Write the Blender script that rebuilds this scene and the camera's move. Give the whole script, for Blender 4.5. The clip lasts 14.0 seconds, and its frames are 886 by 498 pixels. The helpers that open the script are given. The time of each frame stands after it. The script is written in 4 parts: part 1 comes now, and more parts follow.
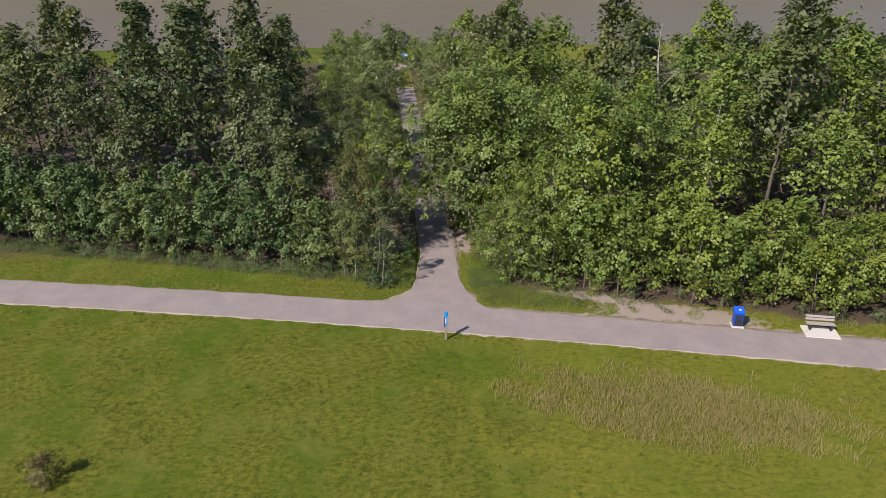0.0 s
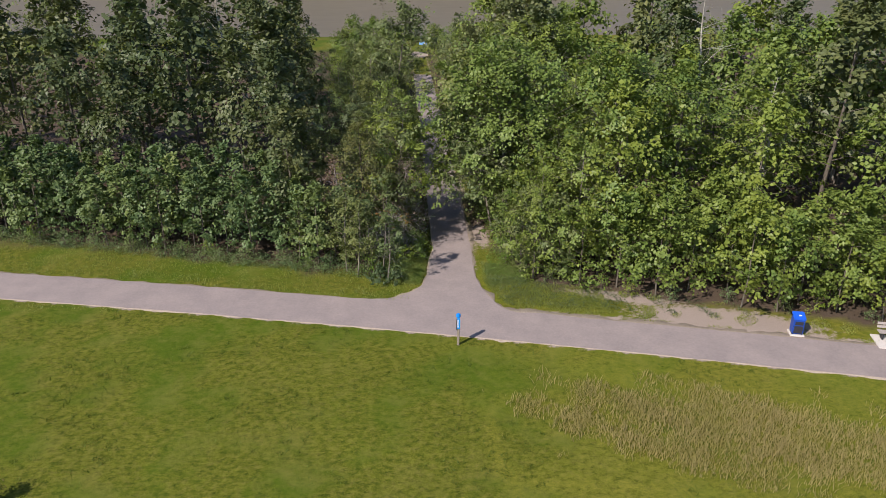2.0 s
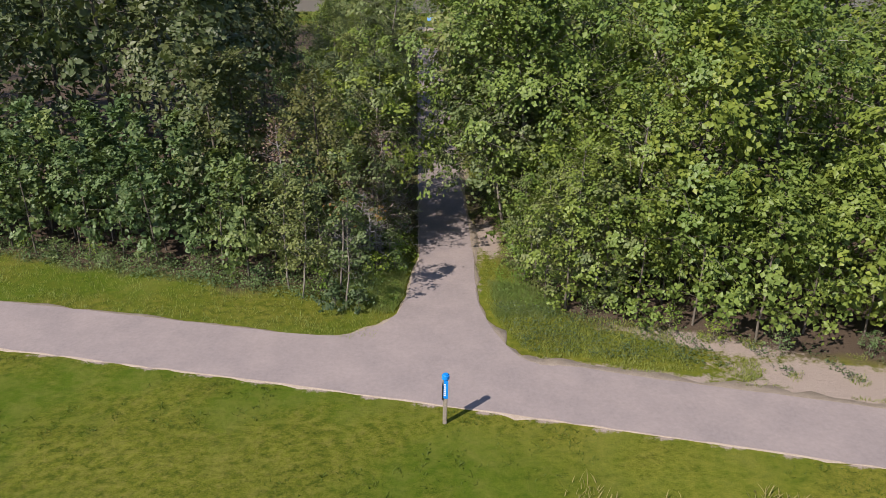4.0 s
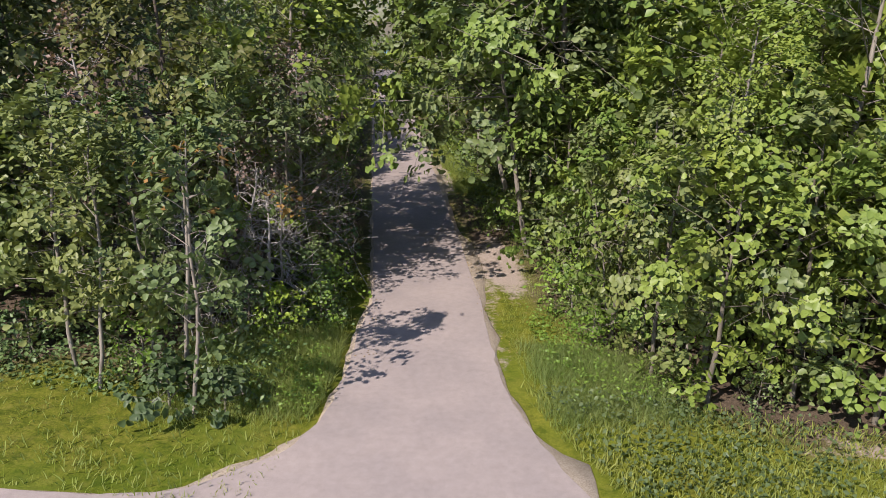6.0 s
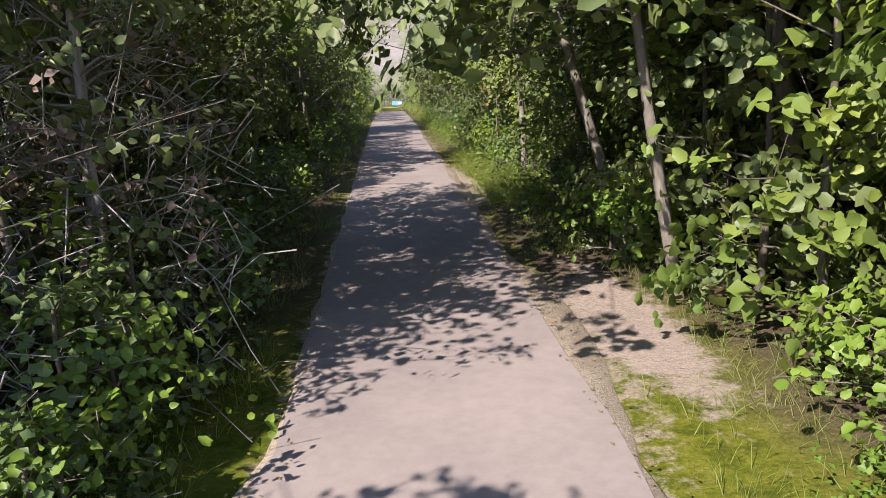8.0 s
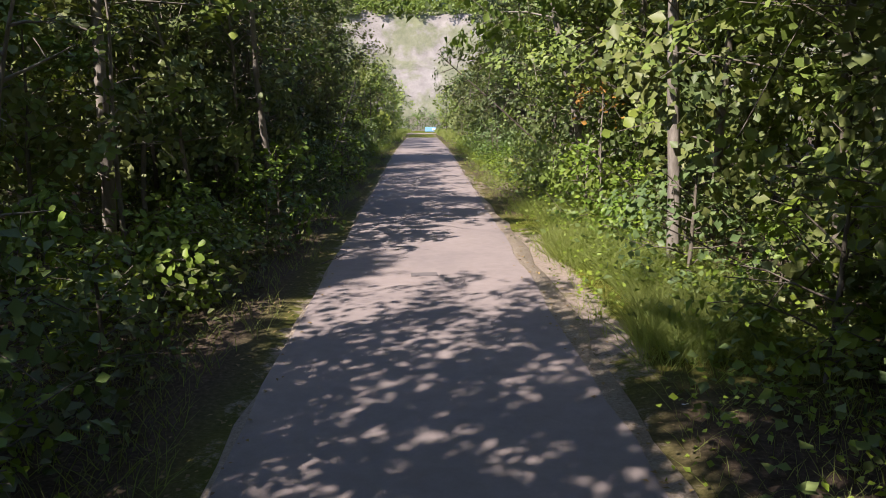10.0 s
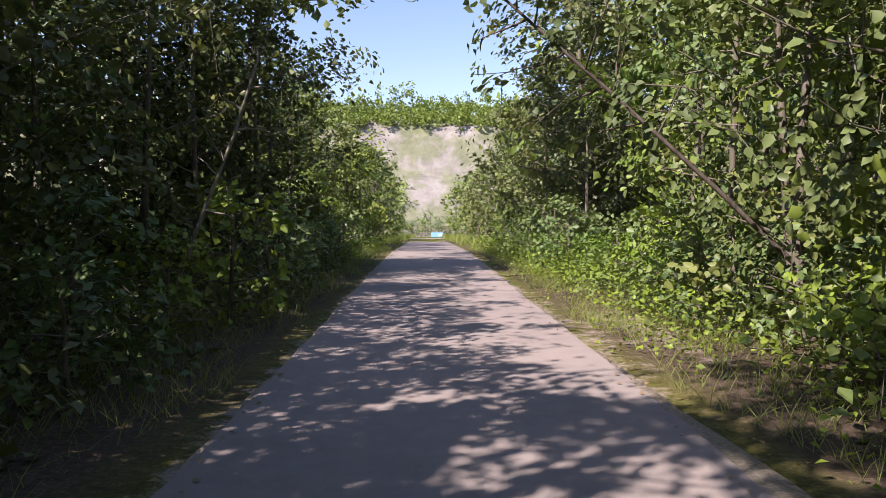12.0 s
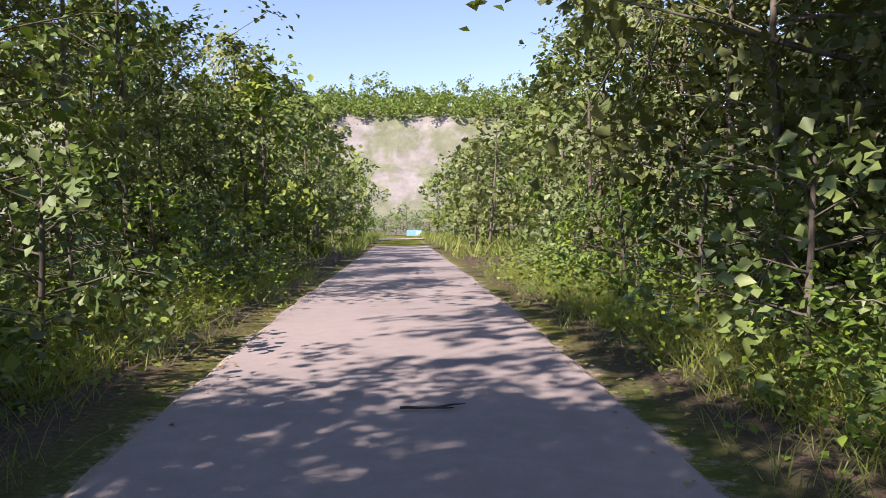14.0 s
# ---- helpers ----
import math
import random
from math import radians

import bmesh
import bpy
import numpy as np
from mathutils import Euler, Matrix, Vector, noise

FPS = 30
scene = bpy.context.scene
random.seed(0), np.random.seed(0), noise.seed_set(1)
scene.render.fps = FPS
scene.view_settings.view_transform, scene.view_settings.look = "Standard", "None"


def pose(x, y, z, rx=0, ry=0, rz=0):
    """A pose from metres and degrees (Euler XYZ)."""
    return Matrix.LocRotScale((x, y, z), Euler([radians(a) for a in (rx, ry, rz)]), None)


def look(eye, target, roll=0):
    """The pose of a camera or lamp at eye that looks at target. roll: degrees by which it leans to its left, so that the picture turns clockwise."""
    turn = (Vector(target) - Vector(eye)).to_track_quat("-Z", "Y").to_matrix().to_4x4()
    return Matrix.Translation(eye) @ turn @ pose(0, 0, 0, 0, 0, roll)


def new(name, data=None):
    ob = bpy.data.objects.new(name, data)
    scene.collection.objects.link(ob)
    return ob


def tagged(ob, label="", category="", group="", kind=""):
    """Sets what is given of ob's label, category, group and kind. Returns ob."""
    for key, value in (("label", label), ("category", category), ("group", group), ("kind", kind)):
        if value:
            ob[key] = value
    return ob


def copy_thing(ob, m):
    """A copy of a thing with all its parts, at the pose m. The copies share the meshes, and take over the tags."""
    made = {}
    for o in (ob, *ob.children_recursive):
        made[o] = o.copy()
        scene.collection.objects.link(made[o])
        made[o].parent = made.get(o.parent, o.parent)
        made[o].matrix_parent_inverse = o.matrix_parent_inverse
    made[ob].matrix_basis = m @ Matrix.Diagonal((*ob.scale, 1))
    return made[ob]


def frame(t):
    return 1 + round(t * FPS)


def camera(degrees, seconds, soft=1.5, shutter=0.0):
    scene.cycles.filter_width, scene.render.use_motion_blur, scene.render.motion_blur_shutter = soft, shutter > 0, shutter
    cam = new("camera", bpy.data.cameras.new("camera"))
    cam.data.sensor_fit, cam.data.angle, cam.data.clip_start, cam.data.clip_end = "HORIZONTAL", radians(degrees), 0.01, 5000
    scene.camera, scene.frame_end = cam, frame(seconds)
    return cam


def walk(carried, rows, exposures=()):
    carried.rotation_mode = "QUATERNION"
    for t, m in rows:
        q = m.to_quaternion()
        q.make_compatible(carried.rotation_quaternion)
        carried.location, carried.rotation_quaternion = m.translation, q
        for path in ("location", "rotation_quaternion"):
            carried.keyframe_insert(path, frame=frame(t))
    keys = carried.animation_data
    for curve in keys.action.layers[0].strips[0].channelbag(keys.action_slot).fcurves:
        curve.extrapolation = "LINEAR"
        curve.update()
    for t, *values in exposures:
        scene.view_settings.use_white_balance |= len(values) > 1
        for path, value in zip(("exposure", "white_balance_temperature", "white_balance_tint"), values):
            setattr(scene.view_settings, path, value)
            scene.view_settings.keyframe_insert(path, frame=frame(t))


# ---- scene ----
cam = camera(62.0, 14.0, soft=0.6)
PATH = [
    (0, (-3.941, -38.559, 22.551), (-3.787, -36.728, 21.762), 0.0),
    (0.5, (-3.827, -37.904, 22.16), (-3.673, -36.073, 21.369), 0.0),
    (1, (-3.61, -36.819, 21.539), (-3.459, -34.989, 20.748), 0.0),
    (1.5, (-3.353, -35.294, 20.751), (-3.228, -33.462, 19.957), -0.0),
    (2, (-3.155, -33.381, 19.942), (-3.054, -31.548, 19.148), -0.0),
    (2.2, (-3.059, -32.453, 19.647), (-2.957, -30.62, 18.852), -0.1),
    (4.3, (-1.359, -16.348, 13.591), (-1.289, -14.519, 12.784), 1.1),
    (4.5, (-1.369, -14.435, 13.061), (-1.304, -12.608, 12.25), 1.0),
    (5, (-1.029, -10.235, 10.928), (-0.975, -8.404, 10.125), 1.2),
    (5.5, (-1.004, -6.826, 8.632), (-0.939, -4.992, 7.836), 1.4),
    (6, (-1.245, -3.768, 6.769), (-1.059, -1.88, 6.136), 1.5),
    (6.5, (-1.325, -0.799, 5.073), (-1.148, 1.116, 4.524), 1.1),
    (7, (-1.004, 2.245, 3.772), (-0.837, 4.183, 3.31), -0.1),
    (7.5, (-0.735, 5.232, 3.131), (-0.554, 7.168, 2.664), -0.4),
    (7.7, (-0.478, 6.132, 2.94), (-0.338, 8.072, 2.474), -1.8),
    (9.8, (-0.113, 15.999, 2.018), (-0.055, 17.964, 1.653), 0.3),
    (10, (-0.061, 17.218, 2.124), (-0.005, 19.181, 1.744), -0.2),
    (10.5, (-0.019, 20.469, 1.917), (0.028, 22.436, 1.554), -0.1),
    (11, (-0.075, 23.617, 1.562), (-0.027, 25.587, 1.222), 0.1),
    (11.5, (-0.198, 26.676, 1.332), (-0.159, 28.645, 0.984), -0.1),
    (12, (-0.176, 29.875, 1.184), (-0.129, 31.872, 1.098), 0.2),
    (12.5, (-0.361, 31.075, 1.021), (-0.302, 33.072, 0.94), 0.1),
    (13, (-0.191, 35.033, 1.048), (-0.122, 37.03, 0.962), 0.6),
    (13.5, (0.061, 40.056, 1.071), (0.152, 42.052, 0.984), 0.8),
    (14, (0.048, 45.73, 1.132), (0.157, 47.725, 1.031), -0.4),
]
walk(cam, [(t, look(eye, target, roll)) for t, eye, target, roll in PATH], exposures=[(0, 0.10, 6500, 21), (5.0, 0.32, 6500, 21), (7.5, 0.84, 6500, 22), (9.8, 0.86, 6500, 23), (12.0, 0.97, 6550, 27), (14.0, 0.98, 6550, 27)])

# ---- light ----
SUN_DIR = Vector((-0.55, -0.50, 0.664)).normalized()
world = bpy.data.worlds.new("sky")
scene.world = world
world.use_nodes = True
wn = world.node_tree.nodes
sky = wn.new("ShaderNodeTexSky")
sky.sky_type = "NISHITA"
sky.sun_disc = False
sky.sun_elevation = math.asin(SUN_DIR.z)
sky.sun_rotation = math.atan2(SUN_DIR.x, SUN_DIR.y)
sky.air_density, sky.dust_density, sky.ozone_density = 1.0, 0.4, 2.0
wn["Background"].inputs["Strength"].default_value = 0.112
world.node_tree.links.new(sky.outputs[0], wn["Background"].inputs["Color"])
sun = new("sun", bpy.data.lights.new("sun", "SUN"))
sun.data.energy, sun.data.angle, sun.data.color = 5.0, radians(0.55), (1.0, 0.95, 0.83)
sun.matrix_world = look(SUN_DIR * 100, (0, 0, 0))


# ---- materials ----
def mat(name, build):
    m = bpy.data.materials.new(name)
    m.use_nodes = True
    t = m.node_tree
    t.nodes.clear()
    out = t.nodes.new("ShaderNodeOutputMaterial")
    t.links.new(build(t), out.inputs["Surface"])
    return m


def nd(t, kind, **values):
    n = t.nodes.new(kind)
    for key, value in values.items():
        n.inputs[key.replace("_", " ")].default_value = value
    return n


def noise_at(t, scale, detail=4.0, rough=0.6, stretch=None):
    n = nd(t, "ShaderNodeTexNoise", Scale=scale, Detail=detail, Roughness=rough)
    geo = t.nodes.new("ShaderNodeNewGeometry")
    if stretch:
        mp = t.nodes.new("ShaderNodeMapping")
        mp.inputs["Scale"].default_value = stretch
        t.links.new(geo.outputs["Position"], mp.inputs["Vector"])
        t.links.new(mp.outputs[0], n.inputs["Vector"])
    else:
        t.links.new(geo.outputs["Position"], n.inputs["Vector"])
    return n.outputs["Fac"]


def ramp(t, fac, stops):
    r = t.nodes.new("ShaderNodeValToRGB")
    e = r.color_ramp.elements
    while len(e) < len(stops):
        e.new(0.5)
    for el, (p, c) in zip(e, stops):
        el.position, el.color = p, (*c, 1) if len(c) == 3 else c
    t.links.new(fac, r.inputs["Fac"])
    return r.outputs["Color"]


def mixc(t, fac, a, b, kind="MIX"):
    m = t.nodes.new("ShaderNodeMix")
    m.data_type, m.blend_type = "RGBA", kind
    for sock, v in ((m.inputs[0], fac), (m.inputs[6], a), (m.inputs[7], b)):
        if isinstance(v, (int, float)):
            sock.default_value = v
        elif isinstance(v, tuple):
            sock.default_value = (*v, 1)
        else:
            t.links.new(v, sock)
    return m.outputs[2]


def bump(t, height, strength=0.5, distance=0.02):
    b = nd(t, "ShaderNodeBump", Strength=strength, Distance=distance)
    t.links.new(height, b.inputs["Height"])
    return b.outputs["Normal"]


def principled(t, color, rough=0.8, normal=None, metal=0.0, spec=0.3):
    p = nd(t, "ShaderNodeBsdfPrincipled", Roughness=rough, Metallic=metal)
    p.inputs["Specular IOR Level"].default_value = spec
    if isinstance(color, tuple):
        p.inputs["Base Color"].default_value = (*color, 1)
    else:
        t.links.new(color, p.inputs["Base Color"])
    if normal is not None:
        t.links.new(normal, p.inputs["Normal"])
    return p.outputs[0]


def leaf_mat(name, dark, light, warm, through_=0.20, rough=0.47):
    """Leaves: hue varies leaf by leaf and tree by tree; light passes through the blade."""
    def build(t):
        geo = t.nodes.new("ShaderNodeNewGeometry")
        info = t.nodes.new("ShaderNodeObjectInfo")
        mean = tuple(0.5 * (p + q) for p, q in zip(dark, light))
        c = ramp(t, geo.outputs["Random Per Island"], [(0.0, mean), (0.8, light), (1.0, tuple(0.6 * p + 0.4 * q for p, q in zip(light, warm)))])
        big = noise_at(t, 0.55, 2.0)
        c = mixc(t, ramp(t, big, [(0.42, (0, 0, 0)), (0.72, (0.4, 0.4, 0.4))]), c, warm)
        tint = ramp(t, info.outputs["Random"], [(0.0, (0.78, 0.86, 0.85)), (0.5, (1, 1, 1)), (1.0, (1.18, 1.08, 0.85))])
        c = mixc(t, 1.0, c, tint, "MULTIPLY")
        top = principled(t, c, rough, spec=0.32)
        tr = nd(t, "ShaderNodeBsdfTranslucent")
        t.links.new(mixc(t, 1.0, c, (1.2, 1.25, 0.65), "MULTIPLY"), tr.inputs["Color"])
        m = nd(t, "ShaderNodeMixShader", Fac=through_)
        t.links.new(top, m.inputs[1])
        t.links.new(tr.outputs[0], m.inputs[2])
        return m.outputs[0]
    return mat(name, build)


def bark_mat(name, a, b, scale=9.0):
    def build(t):
        n = noise_at(t, scale, 6.0, 0.7, (1, 1, 0.3))
        return principled(t, ramp(t, n, [(0.3, a), (0.7, b)]), 0.9, bump(t, n, 0.6, 0.02), spec=0.15)
    return mat(name, build)


LEAF_POPLAR = leaf_mat("poplar leaf", (0.050, 0.088, 0.035), (0.138, 0.207, 0.076), (0.220, 0.275, 0.094))
LEAF_BRIGHT = leaf_mat("bright poplar leaf", (0.064, 0.108, 0.022), (0.172, 0.242, 0.050), (0.245, 0.295, 0.066))
LEAF_MID = leaf_mat("mid-green leaf", (0.068, 0.098, 0.034), (0.158, 0.202, 0.073), (0.230, 0.252, 0.088))
LEAF_DARK = leaf_mat("dark leaf", (0.053, 0.075, 0.031), (0.114, 0.147, 0.059), (0.178, 0.192, 0.076))
LEAF_OLIVE = leaf_mat("olive leaf", (0.10, 0.105, 0.032), (0.185, 0.185, 0.055), (0.235, 0.195, 0.070), 0.25)
LEAF_BROWN = leaf_mat("half-dry brown leaf", (0.08, 0.075, 0.03), (0.17, 0.135, 0.055), (0.24, 0.16, 0.06), 0.2)
LEAF_PLUM = leaf_mat("reddish leaf", (0.11, 0.082, 0.075), (0.215, 0.155, 0.135), (0.26, 0.17, 0.11), 0.2)
LEAF_ORANGE = leaf_mat("autumn leaf", (0.26, 0.12, 0.04), (0.42, 0.22, 0.07), (0.50, 0.33, 0.08), 0.3)
LEAF_LIME = leaf_mat("sunlit undergrowth leaf", (0.085, 0.150, 0.022), (0.165, 0.260, 0.038), (0.270, 0.340, 0.052))
HERB = leaf_mat("blue-green herb", (0.050, 0.080, 0.035), (0.095, 0.140, 0.060), (0.150, 0.185, 0.070), 0.3)
GRASS = leaf_mat("grass blade", (0.125, 0.170, 0.048), (0.260, 0.330, 0.098), (0.350, 0.360, 0.145), 0.48, 0.6)
LAWN = leaf_mat("lawn grass", (0.055, 0.085, 0.008), (0.105, 0.150, 0.014), (0.170, 0.185, 0.030), 0.35, 0.7)
DRY = leaf_mat("dry meadow grass", (0.19, 0.175, 0.085), (0.34, 0.31, 0.17), (0.24, 0.25, 0.07), 0.35, 0.8)
BARK_GREY = bark_mat("grey bark", (0.13, 0.115, 0.095), (0.30, 0.27, 0.23))
BARK_YOUNG = bark_mat("brown-grey sapling bark", (0.08, 0.07, 0.055), (0.20, 0.175, 0.14))
BARK_DARK = bark_mat("dark bark", (0.05, 0.04, 0.035), (0.16, 0.13, 0.11))
BARK_PALE = bark_mat("pale poplar bark", (0.26, 0.25, 0.20), (0.55, 0.52, 0.45))
TWIG = bark_mat("weathered dead twig", (0.22, 0.20, 0.19), (0.45, 0.42, 0.40))


def asphalt(t):
    fine, mid, big = noise_at(t, 180, 2.0), noise_at(t, 7, 5.0, 0.7), noise_at(t, 0.6, 3.0)
    c = ramp(t, fine, [(0.3, (0.220, 0.182, 0.168)), (0.7, (0.368, 0.31, 0.286))])
    c = mixc(t, 0.5, c, ramp(t, mid, [(0.3, (0.215, 0.187, 0.18)), (0.7, (0.36, 0.315, 0.30))]))
    c = mixc(t, 0.3, c, ramp(t, big, [(0.35, (0.23, 0.20, 0.193)), (0.65, (0.392, 0.325, 0.295))]))
    return principled(t, c, 0.9, bump(t, fine, 0.35, 0.004), spec=0.2)


ASPHALT = mat("worn reddish asphalt", asphalt)


def ground_surface(t):
    a = t.nodes.new("ShaderNodeAttribute")
    a.attribute_name = "cover"
    sep = t.nodes.new("ShaderNodeSeparateColor")
    t.links.new(a.outputs["Color"], sep.inputs[0])
    fine, mid, big = noise_at(t, 26, 5.0, 0.75), noise_at(t, 2.8, 8.0, 0.8), noise_at(t, 0.16, 4.0)
    lawn = ramp(t, fine, [(0.25, (0.045, 0.056, 0.006)), (0.5, (0.104, 0.122, 0.011)), (0.75, (0.205, 0.192, 0.034))])
    tuft = noise_at(t, 3.4, 7.0, 0.78, (0.8, 1.1, 1))
    lawn = mixc(t, ramp(t, tuft, [(0.36, (0.85, 0.85, 0.85)), (0.50, (0, 0, 0))]), lawn, (0.026, 0.046, 0.004))
    lawn = mixc(t, ramp(t, tuft, [(0.52, (0, 0, 0)), (0.68, (0.8, 0.8, 0.8))]), lawn, (0.175, 0.185, 0.022))
    lawn = mixc(t, ramp(t, mid, [(0.49, (0, 0, 0)), (0.66, (0.6, 0.6, 0.6))]), lawn, (0.210, 0.188, 0.042))
    lawn = mixc(t, ramp(t, mid, [(0.34, (0.7, 0.7, 0.7)), (0.49, (0, 0, 0))]), lawn, (0.042, 0.068, 0.006))
    lawn = mixc(t, ramp(t, big, [(0.47, (0, 0, 0)), (0.60, (0.75, 0.75, 0.75))]), lawn, (0.060, 0.108, 0.006))
    pale = noise_at(t, 0.33, 5.0, 0.7)
    lawn = mixc(t, ramp(t, pale, [(0.50, (0, 0, 0)), (0.68, (0.4, 0.4, 0.4))]), lawn, (0.215, 0.195, 0.045))
    dry = t.nodes.new("ShaderNodeMath")
    dry.operation = "MULTIPLY"
    t.links.new(sep.outputs[2], dry.inputs[0])
    t.links.new(ramp(t, tuft, [(0.33, (0.12, 0.12, 0.12)), (0.62, (1, 1, 1))]), dry.inputs[1])
    lawn = mixc(t, dry.outputs[0], lawn, ramp(t, fine, [(0.25, (0.13, 0.130, 0.012)), (0.75, (0.29, 0.275, 0.042))]))
    soil = ramp(t, fine, [(0.25, (0.20, 0.155, 0.125)), (0.6, (0.38, 0.315, 0.265)), (0.8, (0.46, 0.39, 0.33))])
    litter = ramp(t, fine, [(0.25, (0.035, 0.026, 0.020)), (0.55, (0.105, 0.078, 0.055)), (0.78, (0.24, 0.18, 0.13))])
    c = mixc(t, sep.outputs[0], lawn, litter)
    edge = t.nodes.new("ShaderNodeMath")
    edge.operation = "MULTIPLY_ADD"
    t.links.new(mid, edge.inputs[0])
    edge.inputs[1].default_value = 1.2
    edge.inputs[2].default_value = -0.6
    add = t.nodes.new("ShaderNodeMath")
    add.operation = "ADD"
    t.links.new(edge.outputs[0], add.inputs[0])
    t.links.new(sep.outputs[1], add.inputs[1])
    c = mixc(t, ramp(t, add.outputs[0], [(0.42, (0, 0, 0)), (0.58, (1, 1, 1))]), c, soil)
    return principled(t, c, 0.95, bump(t, tuft, 0.6, 0.07), spec=0.1)


GROUND = mat("lawn, litter and bare soil", ground_surface)


def plain(name, color, rough=0.5, metal=0.0, spread=0.12, scale=14.0, spec=0.4):
    def build(t):
        n = noise_at(t, scale, 5.0, 0.7)
        lo, hi = tuple(v * (1 - spread) for v in color), tuple(v * (1 + spread) for v in color)
        return principled(t, ramp(t, n, [(0.3, lo), (0.7, hi)]), rough, bump(t, n, 0.15, 0.003), metal, spec)
    return mat(name, build)


BLUE_CAP = plain("bright blue paint", (0.0, 0.24, 0.75), 0.45)
BLUE_BIN = plain("dark blue plastic", (0.008, 0.065, 0.36), 0.4)
BLACK = plain("dark grey metal", (0.03, 0.03, 0.035), 0.5)
WOOD = plain("weathered post wood", (0.27, 0.23, 0.18), 0.85, spread=0.3, scale=22)
BENCH_WOOD = plain("grey weathered bench planks", (0.36, 0.32, 0.29), 0.85, spread=0.2, scale=18)
CONCRETE = plain("pale concrete", (0.62, 0.58, 0.53), 0.9, spread=0.08)
WHITE = plain("white label", (0.8, 0.8, 0.8), 0.5, spread=0.03)
SIGN_BLUE = plain("light blue sign panel", (0.22, 0.45, 0.80), 0.5)


# ---- mesh helpers ----
rng = np.random.default_rng(7)


def mesh_from(name, verts, faces, material, smooth=False):
    me = bpy.data.meshes.new(name)
    v, f = np.asarray(verts, float).reshape(-1, 3), np.asarray(faces, np.int32)
    me.vertices.add(len(v))
    me.vertices.foreach_set("co", v.ravel())
    k = f.shape[1]
    me.loops.add(f.size)
    me.loops.foreach_set("vertex_index", f.ravel())
    me.polygons.add(len(f))
    me.polygons.foreach_set("loop_start", np.arange(0, f.size, k, dtype=np.int32))
    me.update(calc_edges=True)
    if smooth:
        me.polygons.foreach_set("use_smooth", np.ones(len(f), bool))
    me.materials.append(material)
    return me


def part(name, bm, material, parent, label=""):
    """Links a bmesh as one mesh object under a thing or a part."""
    if isinstance(bm, bpy.types.Mesh):
        me = bm
    else:
        me = bpy.data.meshes.new(name)
        bm.to_mesh(me)
        bm.free()
        me.materials.append(material)
    ob = new(name, me)
    ob.parent = parent
    if label:
        tagged(ob, label)
    return ob


def box(sx, sy, sz, x=0, y=0, z=0, bevel=0.0, bm=None, turn=None):
    """A box with bevelled edges; z is its underside."""
    own = bmesh.new()
    bmesh.ops.create_cube(own, size=1, matrix=Matrix.Diagonal((sx, sy, sz, 1)))
    if bevel:
        bmesh.ops.bevel(own, geom=own.edges[:], offset=bevel, segments=2, affect="EDGES")
    if turn:
        bmesh.ops.transform(own, matrix=turn, verts=own.verts[:])
    bmesh.ops.translate(own, vec=(x, y, z + sz / 2), verts=own.verts[:])
    if bm is None:
        return own
    me = bpy.data.meshes.new("tmp")
    own.to_mesh(me)
    own.free()
    bm.from_mesh(me)
    bpy.data.meshes.remove(me)
    return bm


def tube(points, radii, sides, verts, faces):
    """Adds a tapered tube along points to the lists of verts and quads."""
    pts = np.asarray(points, float)
    base = len(verts)
    d = np.gradient(pts, axis=0)
    d /= np.linalg.norm(d, axis=1)[:, None] + 1e-9
    ref = np.array([0.3, 0.9, 0.1]) if abs(d[0][2]) > 0.8 else np.array([0, 0, 1.0])
    for p, dd, r in zip(pts, d, radii):
        u = np.cross(dd, ref)
        u /= np.linalg.norm(u) + 1e-9
        w = np.cross(dd, u)
        for k in range(sides):
            a = 2 * math.pi * k / sides
            verts.append(p + r * (math.cos(a) * u + math.sin(a) * w))
    for i in range(len(pts) - 1):
        for k in range(sides):
            a, b = base + i * sides + k, base + i * sides + (k + 1) % sides
            faces.append((a, b, b + sides, a + sides))


def leaf_mesh(name, centres, size, material, outward=None, up=0.6, seed=1, aspect=0.75, fine=False):
    """Folded leaf blades, two triangles each, round the given places."""
    r = np.random.default_rng(seed)
    n = len(centres)
    nor = r.normal(size=(n, 3)) * (0.30 if outward is not None else 0.45) + np.array([0, 0, up])
    if outward is not None:
        nor += outward
    nor /= np.linalg.norm(nor, axis=1)[:, None]
    ax = np.cross(nor, r.normal(size=(n, 3)))
    ax /= np.linalg.norm(ax, axis=1)[:, None]
    side = np.cross(nor, ax)
    s = (size * r.uniform(0.65, 1.3, n))[:, None]
    base, tip = centres - ax * s * 0.5, centres + ax * s * 0.5 - nor * s * 0.12
    mid = centres - ax * s * 0.08 + nor * s * 0.10
    if fine:
        a, b = centres - ax * s * 0.28 + nor * s * 0.08, centres + ax * s * 0.18 + nor * s * 0.05
        w = side * s * aspect
        v = np.stack([base, a + w * 0.46, b + w * 0.38, tip, b - w * 0.38, a - w * 0.46], 1).reshape(-1, 3)
        i = np.arange(n)[:, None] * 6
        f = np.concatenate([i + [0, 1, 2], i + [0, 2, 3], i + [0, 3, 4], i + [0, 4, 5]], 1).reshape(-1, 3)
        return mesh_from(name, v, f, material)
    v = np.stack([base, mid + side * s * aspect * 0.5, tip, mid - side * s * aspect * 0.5], 1).reshape(-1, 3)
    i = np.arange(n)[:, None] * 4
    f = np.concatenate([i + [0, 1, 2], i + [0, 2, 3]], 1).reshape(-1, 3)
    return mesh_from(name, v, f, material)


